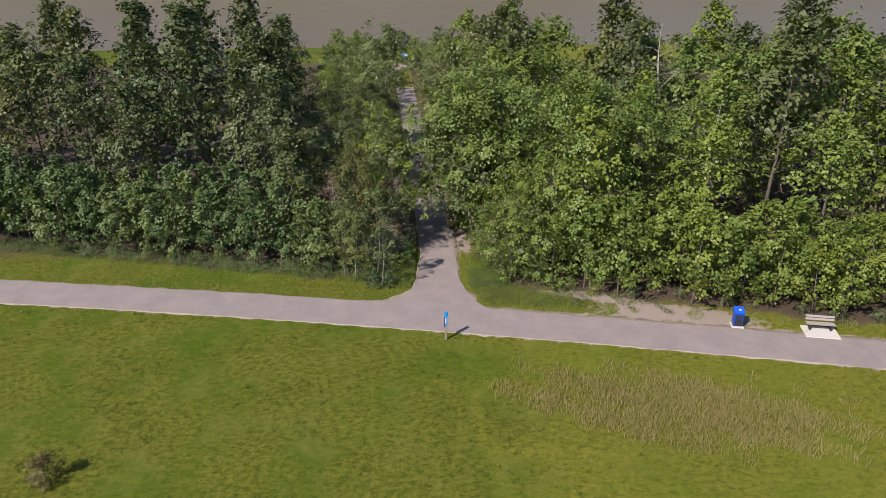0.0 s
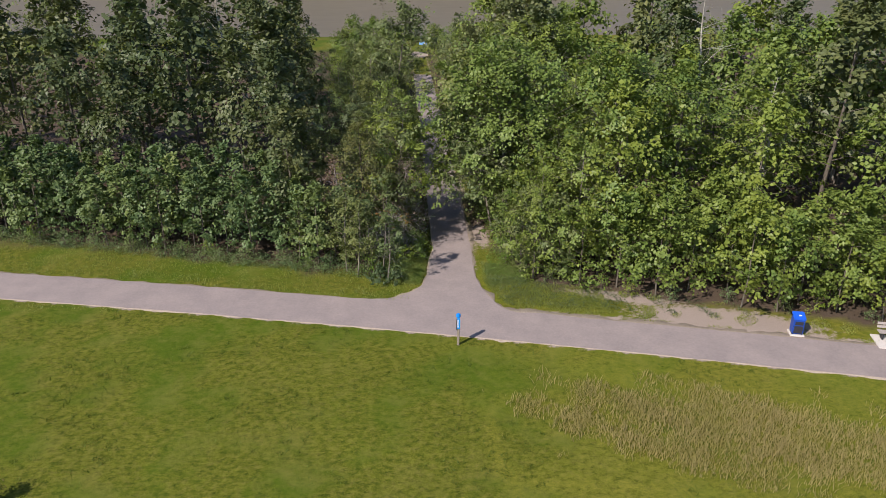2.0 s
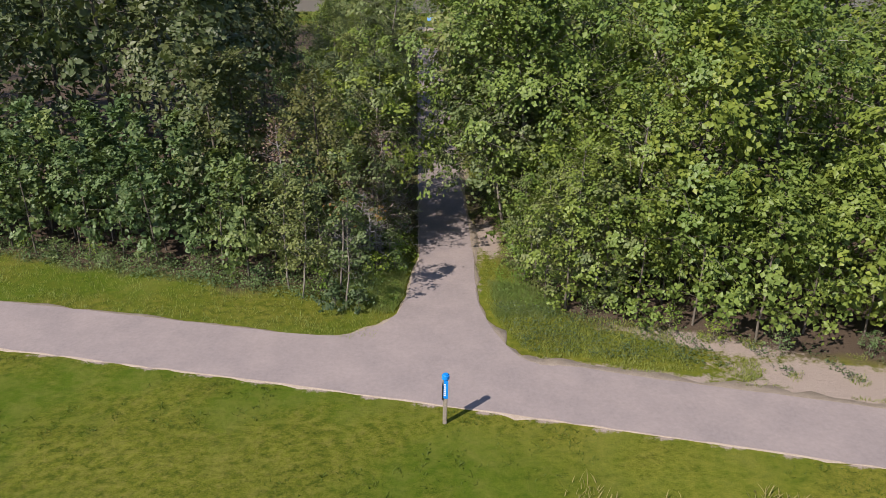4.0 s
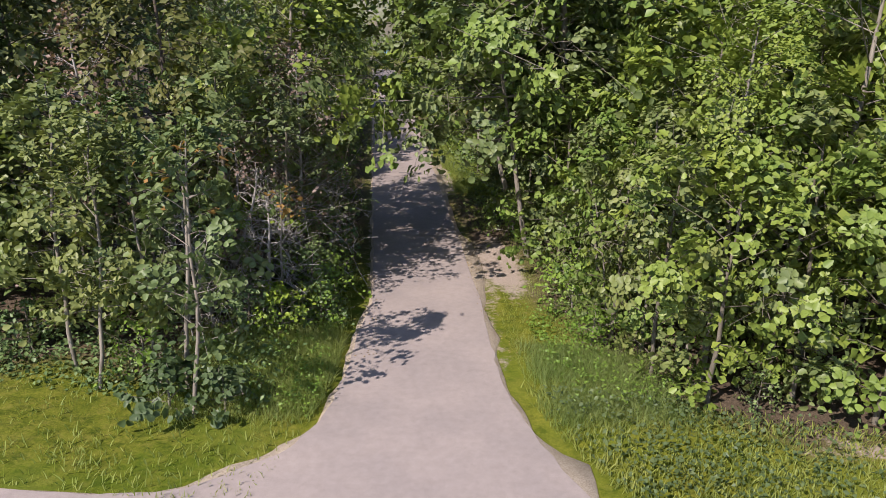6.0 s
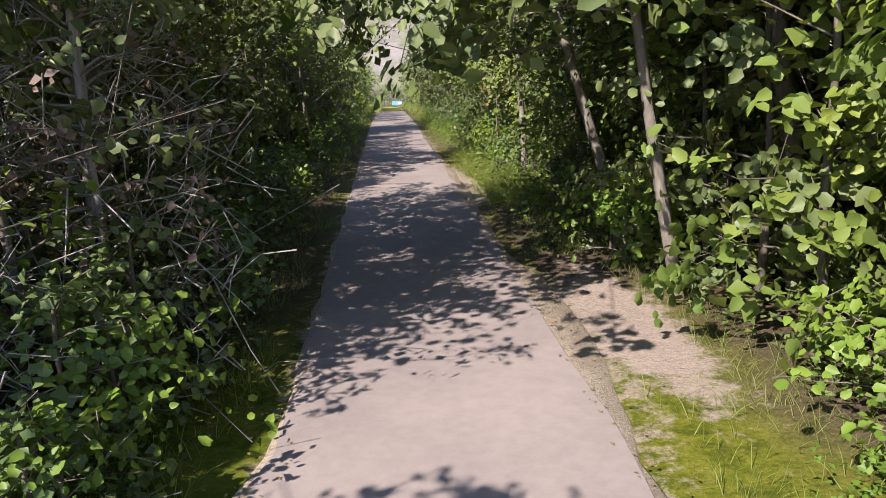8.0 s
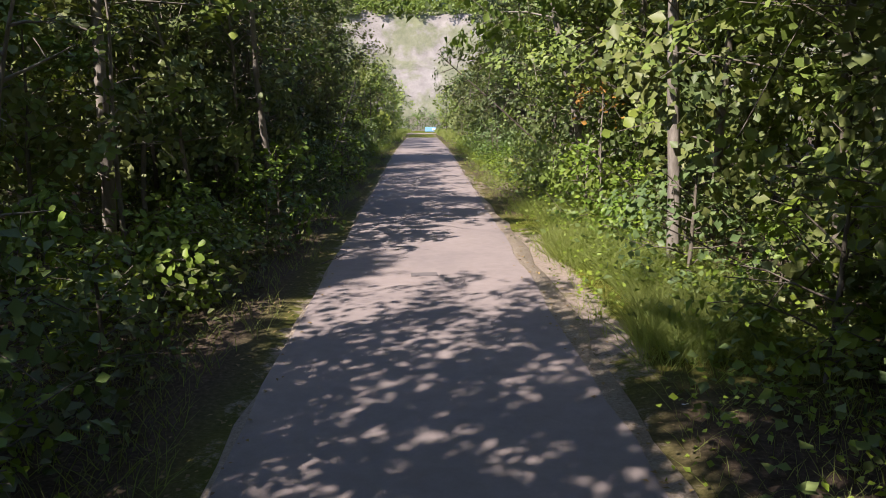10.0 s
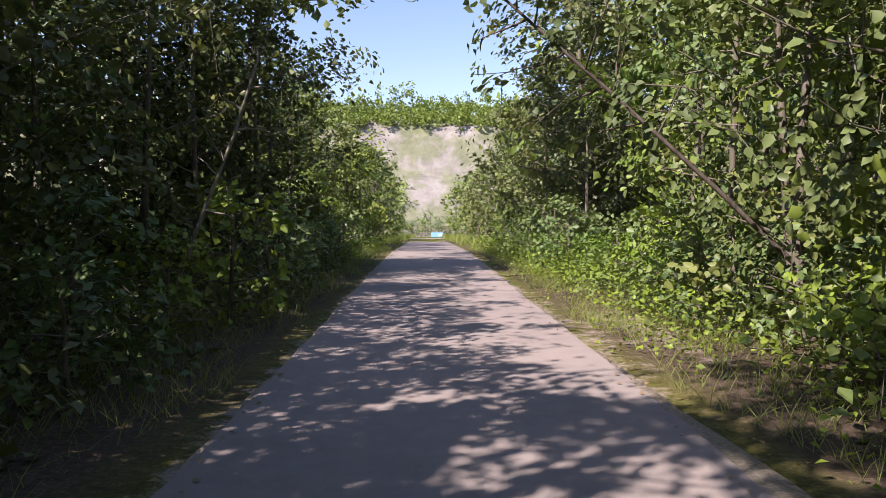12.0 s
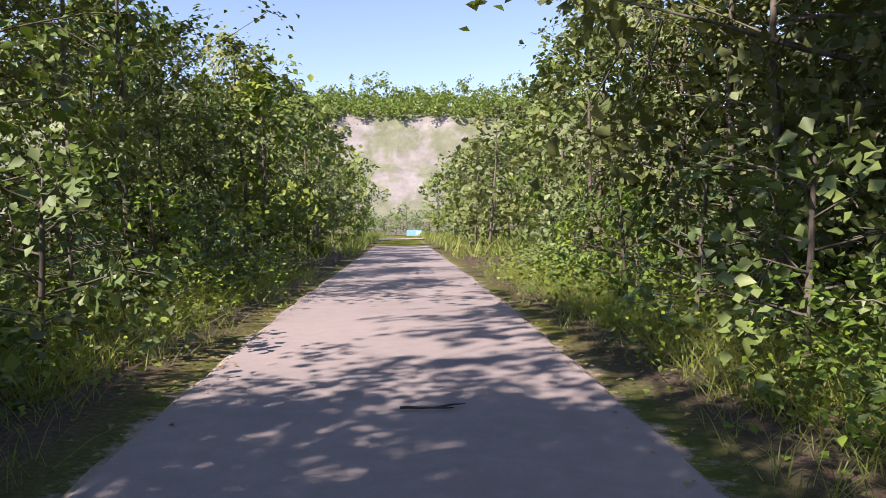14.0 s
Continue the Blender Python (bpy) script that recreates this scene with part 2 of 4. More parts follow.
def skeleton_tree(seed, height, trunk_r, bare, spread, limbs, droop=0.1, lean=0.04, twigs=5, shape=0.6, sides=6, fine=False):
    """Trunk, limbs and twigs as one tube mesh (verts, faces), and the ends of the twigs, where the leaves sit."""
    r = np.random.default_rng(seed)
    verts, faces, ends = [], [], []
    n = 8
    zs = np.linspace(0, height, n)
    wob = np.cumsum(r.normal(0, lean, (n, 2)), axis=0) * height / n
    trunk = np.c_[wob - wob[0], zs]
    radii = trunk_r * (1 - zs / height) ** 0.8 + 0.012
    tube(trunk, radii, sides, verts, faces)
    cuts = [(len(verts), len(faces))]
    for k in range(limbs):
        f = bare + (1 - bare) * (k + r.uniform(0, 0.9)) / limbs
        z = f * height
        p0 = np.array([np.interp(z, zs, trunk[:, 0]), np.interp(z, zs, trunk[:, 1]), z])
        q = (f - bare) / (1 - bare)
        reach = spread * (math.sin(math.pi * (0.12 + 0.88 * q) ** shape) * 0.85 + 0.18) * r.uniform(0.7, 1.2)
        a = k * 2.399 + r.uniform(-0.5, 0.5)
        rise = r.uniform(0.25, 0.8) * (0.5 + q)
        way = np.array([math.cos(a), math.sin(a), rise])
        m = 4
        s = np.linspace(0, 1, m)[:, None]
        limb = p0 + way * reach * s + np.array([0, 0, -droop * reach]) * s ** 2 + r.normal(0, 0.05 * reach, (m, 3)) * s
        lr = max(0.014, 0.38 * np.interp(z, zs, radii))
        tube(limb, lr * (1 - 0.8 * s[:, 0]), 4 if fine else 3, verts, faces)
        ends.append((limb[-1], reach))
        for j in range(twigs):
            u = r.uniform(0.3, 1.0)
            b = p0 + way * reach * u + np.array([0, 0, -droop * reach]) * u ** 2
            d = r.normal(size=3) * 0.6 + way * 0.5
            tip = b + d * reach * r.uniform(0.22, 0.5)
            if fine:
                tube([b, (b + tip) / 2 + r.normal(0, 0.06 * reach, 3), tip], [lr * 0.35, lr * 0.25, 0.006], 3, verts, faces)
            else:
                tube([b, tip], [lr * 0.3, 0.006], 3, verts, faces)
            ends.append((tip, reach))
        cuts.append((len(verts), len(faces)))
    ends.append((trunk[-1], spread * 0.5))
    return verts, faces, ends, cuts


def crown_points(ends, count, clump, seed, low=0.12):
    """Leaves gathered in flat tilted sprays at the twig ends, full ones and thin ones, with gaps between."""
    r = np.random.default_rng(seed + 99)
    pts = np.array([e for e, _ in ends])
    face = r.normal(size=(len(pts), 3)) * 0.5
    share = r.gamma(1.6, 1.0, len(pts)) + 0.15
    pick = r.choice(len(pts), count, p=share / share.sum())
    stray = np.where(r.random(count) < 0.10, 1.6, 1.0)[:, None]
    off = r.normal(size=(count, 3)) * clump * np.array([0.72, 0.72, 0.27]) * stray
    off[:, 2] -= off[:, 0] * face[pick, 0] + off[:, 1] * face[pick, 1] + np.minimum(0.4 * (off[:, 0] ** 2 + off[:, 1] ** 2) / clump, clump)
    out = pts[pick] + off
    keep = out[:, 2] > low
    return out[keep], face[pick][keep] + 0.2 * (off / (np.linalg.norm(off, axis=1)[:, None] + 1e-6))[keep]


def inner_points(ends, count, clump, seed, low):
    """Places of extra, larger leaves deep in the crown, added to block light and darken the gaps."""
    r = np.random.default_rng(seed + 501)
    pts = np.array([e for e, _ in ends])[r.integers(0, len(ends), count)]
    pts[:, :2] *= r.uniform(0.25, 0.85, (count, 1))
    pts += r.normal(size=(count, 3)) * clump * 0.6
    pts[:, 2] -= r.uniform(0, 2.0, count) * clump
    return pts[pts[:, 2] > low]


def make_tree(name, seed, height, trunk_r, bare, spread, limbs, count, clump, size, leaf, bark, label, category="tree", group="", leafy=False, low=0.12, inner=0.0, **kw):
    """A tree: an Empty at its foot over a trunk with limbs and a crown of single leaves."""
    verts, faces, ends, cuts = skeleton_tree(seed, height, trunk_r, bare, spread, limbs, **kw)
    thing = tagged(new(name), label, category, group)
    if count:
        part("trunk", mesh_from("trunk", verts, faces, bark, True), None, thing)
        pts, puff = crown_points(ends, count, clump, seed, low)
        core = np.array([0, 0, height * 0.55])
        out = pts - core
        out /= np.linalg.norm(out, axis=1)[:, None] + 1e-6
        crown = leaf_mesh("crown", pts, size, leaf, out * 0.7 + puff, 0.6, seed, 0.75, leafy)
        part("crown", crown, None, thing)
        # added filler leaves that make the crown opaque and its gaps dark
        if inner:
            deep = inner_points(ends, int(count * inner), clump, seed, low)
            part("inner_leaves", leaf_mesh("inner_leaves", deep, size * 1.35, leaf, None, 0.5, seed + 7, 0.85), None, thing)
        return thing
    (nv, nf) = cuts[0]
    part("trunk", mesh_from("trunk", verts[:nv], faces[:nf], bark, True), None, thing)
    for (v0, f0), (v1, f1) in zip(cuts, cuts[1:]):
        part("branch", mesh_from("branch", verts[v0:v1], np.array(faces[f0:f1]) - v0, bark, True), None, thing)
    return thing


# ---- plan of the ground ----
def near_edge(x):
    return 0.80 - 0.24 * x - 0.0008 * x * x


def far_edge(x):
    return near_edge(x) + 3.3


def ground_z(x, y):
    """Flat by the paths; past a low crest the bank falls gently to the river and then steeply into it."""
    z = -0.02 * np.clip(y - 54, 0, 85)
    return z - 3.5 * np.clip((y - 139) / 6, 0, 1)


TRAIL_END = 82.0
HALF = 1.28


def woods_left(x):
    return 7.2 - 0.285 * x


def woods_right(x):
    return 8.2 - 0.33 * x


def grid_lines(dense_lo, dense_hi, step, lo, hi):
    a = list(np.arange(dense_lo, dense_hi + 1e-6, step))
    d, v = step * 1.35, dense_hi
    while v < hi:
        v += d
        a.append(v)
        d *= 1.35
    d, v = step * 1.35, dense_lo
    while v > lo:
        v -= d
        a.insert(0, v)
        d *= 1.35
    return np.array(a)


def fractal(x, y, s):
    return np.array([noise.fractal(Vector((a * s, b * s, 3.1)), 1.0, 2.0, 3) for a, b in zip(x, y)])


gx, gy = grid_lines(-36, 36, 0.45, -3000, 3000), grid_lines(-26, 90, 0.45, -600, 148)
gx2, gy2 = np.meshgrid(gx, gy)
fx, fy = gx2.ravel(), gy2.ravel()
rough = fractal(fx, fy, 0.35) * 0.05
on_path = (np.abs(fx) < HALF + 0.25) & (fy > 3) | (fy > near_edge(fx) - 0.3) & (fy < far_edge(fx) + 0.3)
on_path |= (fx > -5.2) & (fx < 4.2) & (fy > 2) & (fy < 12) & (np.abs(fx + 0.2) < 2.2 + 0.035 * np.clip(11 - fy, 0, 8) ** 2)
gz = ground_z(fx, fy) + np.where(on_path, -0.02, rough)
cover = np.zeros((len(fx), 4))
cover[:, 3] = 1
wob = fractal(fx, fy, 0.5) * 0.9
front = np.where(fx < 0, woods_left(fx), woods_right(fx))
inside = np.clip((fy - front + wob) / 0.8 + 0.5, 0, 1) * np.clip((np.abs(fx) - 2.6 + wob * 0.6) / 0.8, 0, 1)
inside = np.maximum(inside, 1.0 * np.clip((fy - 14) / 3, 0, 1) * np.clip((np.abs(fx) - 1.2) / 0.5 + 0.5 * wob, 0, 1))
inside *= 1 - 0.9 * np.clip((fx - 1.4) / 0.3, 0, 1) * np.clip((3.6 - fx) / 0.4, 0, 1) * np.clip(fy - 22, 0, 1) * np.clip(32 - fy, 0, 1)
inside *= np.clip((112 - fy) / 6, 0, 1)
cover[:, 0] = inside
dist_near = np.abs(fy - near_edge(fx))
dist_far = np.abs(fy - far_edge(fx) - 0.25)
soil = 0.75 * np.clip(1 - dist_near / 0.4, 0, 1)
soil = np.maximum(soil, np.where(fx > 2.5, 0.8, 0.35) * np.clip(1 - dist_far / np.where(fx > 2.5, 0.7, 0.35), 0, 1))
soil = np.maximum(soil, 0.92 * np.exp(-((fx - 14.5) / 6.0) ** 2 - ((fy - far_edge(fx) - 1.4) / 1.7) ** 2))
soil = np.maximum(soil, np.where(fy > 9, 0.55, 0.0) * np.clip(1 - np.abs(np.abs(fx) - HALF) / 0.55, 0, 1))
soil = np.maximum(soil, 0.85 * np.exp(-((fx - 2.2) / 0.75) ** 2 - ((fy - 15.0) / 3.2) ** 2))
soil = np.maximum(soil, 0.6 * np.exp(-((fx - 2.1) / 0.5) ** 2 - ((fy - 38.0) / 4) ** 2))
soil = np.maximum(soil, 0.85 * np.exp(-((fx - 9.5) / 4.5) ** 2 - ((fy - woods_right(fx) + 0.1) / 0.8) ** 2))
soil = np.maximum(soil, 0.85 * np.exp(-((fx - 1.6) / 0.38) ** 2) * np.clip((fy - 21.5) / 2, 0, 1) * np.clip((31 - fy) / 2, 0, 1))
cover[:, 1] = soil
dry = np.clip(0.20 + 0.06 * fx + 0.9 * fractal(fx, fy, 0.07) + 0.35 * fractal(fx, fy, 0.3), 0, 1)
track = np.exp(-((fx - 0.75 - 0.35 * np.sin(0.55 * (fy + 5.0))) / 0.30) ** 2) * np.clip((fy + 15) / 2, 0, 1) * np.clip((-4.5 - fy) / 2, 0, 1)
track = np.maximum(track, 0.7 * np.exp(-((fy + 10.6 + 0.16 * (fx - 2)) / 0.28) ** 2) * np.clip(fx - 1.0, 0, 1) * np.clip((9 - fx) / 3, 0, 1))
cover[:, 2] = np.clip(0.6 * dry + 0.6 * track, 0, 1)
nx, ny = len(gx), len(gy)
idx = np.arange(nx * ny).reshape(ny, nx)
quads = np.stack([idx[:-1, :-1], idx[:-1, 1:], idx[1:, 1:], idx[1:, :-1]], -1).reshape(-1, 4)
me = mesh_from("ground", np.c_[fx, fy, gz], quads, GROUND, True)
me.color_attributes.new("cover", "FLOAT_COLOR", "POINT").data.foreach_set("color", cover.ravel())
tagged(new("ground", me), "grassy parkland ground with bare soil and leaf litter", "ground", kind="structure")

# ---- asphalt paths: one sheet with rounded corners at the junction ----
right_corner = [(6.0, far_edge(6.0)), (4.2, far_edge(4.2) + 0.12), (3.05, 3.33), (2.35, 3.9), (1.84, 5.0), (1.37, 6.75), (1.14, 8.3), (1.19, 10.0), (HALF, 12.0)]
left_corner = [(-1.38, 12.0), (-1.60, 10.6), (-1.76, 9.2), (-1.92, 8.3), (-2.12, 7.4), (-2.65, 6.45), (-3.35, 5.92), (-4.2, 5.48), (-5.6, 5.5), (-7.5, 5.87)]


def smooth(points, steps=5):
    """A rounded line through the points."""
    p = [Vector(q) for q in points]
    out = []
    for i in range(len(p) - 1):
        a, b, c, d = p[max(i - 1, 0)], p[i], p[i + 1], p[min(i + 2, len(p) - 1)]
        for s in range(steps):
            u = s / steps
            q = 0.5 * (2 * b + (c - a) * u + (2 * a - 5 * b + 4 * c - d) * u * u + (3 * b - a - 3 * c + d) * u ** 3)
            out.append((q.x, q.y))
    return out + [tuple(points[-1])]


right_corner, left_corner = smooth(right_corner), smooth(left_corner)
outline = [(x, near_edge(x)) for x in np.arange(-120, 120.1, 0.6)]
outline += [(x, far_edge(x)) for x in np.arange(120, 6.5, -0.6)] + right_corner
outline += [(HALF, y) for y in np.arange(12.6, TRAIL_END, 0.6)] + [(-HALF, y) for y in np.arange(TRAIL_END, 12.3, -0.6)]
outline += left_corner + [(x, far_edge(x)) for x in np.arange(-8.1, -120, -0.6)]
bm = bmesh.new()
r = random.Random(5)
ring = [bm.verts.new((x + r.uniform(-0.03, 0.03), y + r.uniform(-0.03, 0.03), float(ground_z(x, y)) + 0.03)) for x, y in outline]
edges = [bm.edges.new((ring[i], ring[(i + 1) % len(ring)])) for i in range(len(ring))]
bmesh.ops.triangle_fill(bm, use_beauty=True, edges=edges)
rim = [e for e in bm.edges if e.is_boundary]
low = bmesh.ops.extrude_edge_only(bm, edges=rim)
for v in low["geom"]:
    if isinstance(v, bmesh.types.BMVert):
        v.co.z -= 0.08
bmesh.ops.recalc_face_normals(bm, faces=bm.faces[:])
me = bpy.data.meshes.new("pavement")
bm.to_mesh(me)
bm.free()
me.materials.append(ASPHALT)
tagged(new("pavement", me), "worn pinkish-grey asphalt footpaths meeting at a junction", "path", kind="structure")



def soil_surface(t):
    fine, mid = noise_at(t, 40, 5.0, 0.75), noise_at(t, 3.0, 4.0)
    c = ramp(t, fine, [(0.25, (0.20, 0.155, 0.115)), (0.55, (0.44, 0.37, 0.29)), (0.8, (0.60, 0.53, 0.43))])
    c = mixc(t, ramp(t, mid, [(0.4, (0, 0, 0)), (0.7, (0.5, 0.5, 0.5))]), c, (0.27, 0.22, 0.17))
    return principled(t, c, 0.95, bump(t, fine, 0.8, 0.02), spec=0.1)


SOIL = mat("pale bare soil", soil_surface)
fv, ff = [], []
m = len(outline)
for i, (x, y) in enumerate(outline):
    (x0, y0), (x1, y1) = outline[i - 1], outline[(i + 1) % m]
    d = Vector((x1 - x0, y1 - y0)).normalized()
    n1 = noise.fractal(Vector((x * 0.8, y * 0.8, 9.0)), 1.0, 2.0, 3)
    on_far_right = x > 1.6 and y < 9 and y > near_edge(x) + 2
    w = (0.36 if on_far_right and x > 2.4 else (0.17 if on_far_right else 0.08)) + (0.40 if on_far_right else 0.22) * n1
    if y < near_edge(x) + 0.6:
        w = -0.02 + 0.30 * n1
    if y > 12.5:
        w = 0.02 + 0.13 * n1 + (0.22 * math.exp(-((y - 27) / 7) ** 2) if x > 0 else 0.0) + (0.35 * math.exp(-((y - 15.2) / 2.6) ** 2) if x > 0 else 0.0)
    w = max(w, 0.0)
    z = float(ground_z(x, y))
    fv += [(x - d.y * 0.2, y + d.x * 0.2, z + 0.012), (x + d.y * w, y - d.x * w, z + 0.022), (x + d.y * (w + 0.05), y - d.x * (w + 0.05), z - 0.05)]
for i in range(m):
    a, b = 3 * i, 3 * ((i + 1) % m)
    ff += [(a, a + 1, b + 1, b), (a + 1, a + 2, b + 2, b + 1)]
tagged(new("soil_edge", mesh_from("soil_edge", fv, ff, SOIL, True)), "pale bare soil along the asphalt edges", "soil", kind="structure")

bm = bmesh.new()
r = random.Random(12)
ring = []
for k in range(22):
    a = 2 * math.pi * k / 22
    x, y = -0.9 + 2.6 * math.cos(a) * r.uniform(0.85, 1.15), 104.5 + 4.4 * math.sin(a) * r.uniform(0.85, 1.15)
    ring.append(bm.verts.new((x, y, float(ground_z(x, y)) + 0.03)))
bm.faces.new(ring)
for v in bmesh.ops.extrude_edge_only(bm, edges=bm.edges[:])["geom"]:
    if isinstance(v, bmesh.types.BMVert):
        v.co.z -= 0.1
me = bpy.data.meshes.new("gravel")
bm.to_mesh(me)
bm.free()
me.materials.append(SOIL)
tagged(new("gravel", me), "pale gravel landing on the river bank", "gravel", kind="structure")

# ---- river, far bluff and its woods ----
def water(t):
    n = noise_at(t, 0.25, 4.0, 0.6, (0.4, 1.0, 1))
    c = ramp(t, n, [(0.3, (0.13, 0.105, 0.065)), (0.7, (0.17, 0.135, 0.085))])
    return principled(t, c, 0.35, bump(t, n, 0.1, 0.05), spec=0.25)


me = mesh_from("water", [(-3000, 140, -3.6), (3000, 140, -3.6), (3000, 900, -3.6), (-3000, 900, -3.6)], [(0, 1, 2, 3)], mat("muddy river water", water))
tagged(new("river", me), "wide muddy brown river", "river", kind="structure")


def bluff_surface(t):
    geo = t.nodes.new("ShaderNodeNewGeometry")
    sep = t.nodes.new("ShaderNodeSeparateXYZ")
    t.links.new(geo.outputs["Position"], sep.inputs[0])
    n, big = noise_at(t, 0.12, 6.0, 0.7), noise_at(t, 0.05, 4.0, 0.65)
    earth = ramp(t, n, [(0.3, (0.185, 0.170, 0.158)), (0.7, (0.305, 0.285, 0.265))])
    green = ramp(t, n, [(0.3, (0.115, 0.13, 0.075)), (0.7, (0.21, 0.22, 0.135))])
    up = t.nodes.new("ShaderNodeMapRange")
    up.inputs[1].default_value, up.inputs[2].default_value = 51.0, 55.0
    lift = t.nodes.new("ShaderNodeMath")
    lift.operation = "MULTIPLY_ADD"
    lift.inputs[1].default_value = 60.0
    t.links.new(big, lift.inputs[0])
    shift = t.nodes.new("ShaderNodeMath")
    shift.inputs[1].default_value = -27.0
    t.links.new(sep.outputs[2], shift.inputs[0])
    t.links.new(shift.outputs[0], lift.inputs[2])
    t.links.new(lift.outputs[0], up.inputs[0])
    patch = ramp(t, big, [(0.40, (0, 0, 0)), (0.52, (0.85, 0.85, 0.85))])
    c = mixc(t, patch, earth, green)
    c = mixc(t, up.outputs[0], c, green)
    return principled(t, c, 0.95, bump(t, n, 0.6, 2.0), spec=0.1)


bx = np.arange(-1600, 1601, 12.0)
bs = np.array([(0, -6), (4, 2), (22, 16), (34, 30), (38, 46), (42, 55), (80, 67), (140, 76), (900, 72)], float)
bv, bf = [], []
for i, x in enumerate(bx):
    for d, z in bs:
        w = noise.fractal(Vector((x * 0.012, d * 0.03, 1.7)), 1.0, 2.0, 4)
        g = noise.fractal(Vector((x * 0.05, z * 0.05, 5.0)), 1.0, 2.0, 3)
        bv.append((x, 430 + d + w * 14 + g * 4, z + w * (9 if z > 20 else 1.5)))
k = len(bs)
for i in range(len(bx) - 1):
    for j in range(k - 1):
        bf.append((i * k + j, (i + 1) * k + j, (i + 1) * k + j + 1, i * k + j + 1))
tagged(new("far_bluff", mesh_from("far_bluff", bv, bf, mat("eroded pale bluff", bluff_surface), True)), "pale eroded river bluff with scrubby green patches", "cliff", kind="structure")

# Woods along the top of the bluff: far off, one body of leaf clumps.
cent = []
for x in np.arange(-135, 135, 4.0):
    crest = noise.fractal(Vector((x * 0.03, 0.0, 8.0)), 1.0, 2.0, 3)
    for row in range(5):
        h = rng.uniform(5, 9) + (max(0.0, 26 * crest) + (rng.uniform(3, 9) if rng.random() < 0.3 else 0) if row == 4 else 0)
        c0 = np.array([x + rng.uniform(-2, 2), 474 + row * 17 + rng.uniform(-6, 6), 55 + row * 5.0])
        for puff in range(5):
            p0 = c0 + rng.normal(size=3) * np.array([2.0, 2.0, 0.22 * h]) + np.array([0, 0, h * 0.5])
            cent.append(p0 + rng.normal(size=(22, 3)) * 1.3)
# the brighter leaf colour stands in for the haze over the distance
me = leaf_mesh("far_woods", np.concatenate(cent), 1.5, LEAF_BRIGHT, None, 0.5, 3, 0.9)
tagged(new("far_woods", me), "distant green woods along the bluff top", "woods", kind="stuff")


# ---- woods ----
PLACED = set()


def scatter(prototypes, spots, turn_seed=1, lo=0.85, hi=1.15, tilt=3):
    """Stands copies of the prototypes at the spots; the first ones are moved themselves."""
    r = random.Random(turn_seed)
    for i, (x, y, s) in enumerate(spots):
        p = prototypes[i % len(prototypes)]
        m = pose(x, y, float(ground_z(x, y)) - 0.03, r.uniform(-tilt, tilt), r.uniform(-tilt, tilt), r.uniform(0, 360))
        k = s * r.uniform(lo, hi)
        if p.name not in PLACED:
            PLACED.add(p.name)
            p.matrix_basis = m @ Matrix.Diagonal((k, k, k, 1))
        else:
            c = copy_thing(p, m)
            c.scale = (k, k, k)


def spots_in(test, box_, gap, seed, size=1.0):
    """Uneven spots at least gap apart inside box_ = (x0, x1, y0, y1) where test(x, y) holds."""
    r = random.Random(seed)
    x0, x1, y0, y1 = box_
    found = []
    cells = {}
    for _ in range(int(6 * (x1 - x0) * (y1 - y0) / gap**2)):
        x, y = r.uniform(x0, x1), r.uniform(y0, y1)
        if not test(x, y):
            continue
        k = (int(x // gap), int(y // gap))
        near = [q for i in (-1, 0, 1) for j in (-1, 0, 1) for q in cells.get((k[0] + i, k[1] + j), ())]
        if all((x - a) ** 2 + (y - b) ** 2 > gap * gap for a, b in near):
            cells.setdefault(k, []).append((x, y))
            found.append((x, y, size))
    return found


young = [make_tree("young_poplar", 10 + i, 5.8, 0.034, 0.20, 1.25, 18, 1000, 0.22, 0.22, LEAF_POPLAR, BARK_YOUNG,
                   "slender young poplar with dense blue-green leaves", "tree", "young poplars along the path", twigs=2, inner=0.2) for i in range(4)]
bright = [make_tree("young_maple", 20 + i, 5.8, 0.038, 0.14, 1.6, 20, 1250, 0.25, 0.215, LEAF_BRIGHT, BARK_YOUNG,
                    "young broadleaf tree with bright yellow-green leaves", "tree", "bright young trees by the bench", twigs=2, inner=0.2) for i in range(4)]
tall = [make_tree("tall_poplar", 30 + i, 14.5, 0.15, 0.26, 2.7, 28, 2000, 0.44, 0.36, LEAF_DARK, BARK_YOUNG,
                  "tall mature poplar with dark green crown", "tree", "tall poplars in the woods", twigs=3, inner=0.2, lean=0.06) for i in range(4)]
broad = [make_tree("broad_poplar", 40 + i, 12.0, 0.14, 0.14, 3.1, 28, 2400, 0.42, 0.31, LEAF_BRIGHT, BARK_YOUNG,
                   "broad poplar with layered yellow-green leaves", "tree", "broad poplars beside the trail", twigs=3, inner=0.2, lean=0.06) for i in range(3)]
edge = [make_tree("edge_tree", 50 + i, 5.4, 0.05, 0.05, 1.6, 18, 2100, 0.23, 0.118, LEAF_DARK if i % 2 else LEAF_POPLAR, BARK_YOUNG,
                  "leafy small tree overhanging the trail edge", "tree", "small trees along the trail", twigs=3, inner=0.25, shape=1.35) for i in range(4)]
sunny = [make_tree("willow_tree", 60 + i, 5.6, 0.05, 0.05, 1.6, 18, 2200, 0.23, 0.112, LEAF_MID if i else LEAF_BRIGHT, BARK_YOUNG,
                   "small willow with sunlit green leaves", "tree", "willows along the trail", twigs=3, inner=0.25, shape=1.2) for i in range(3)]

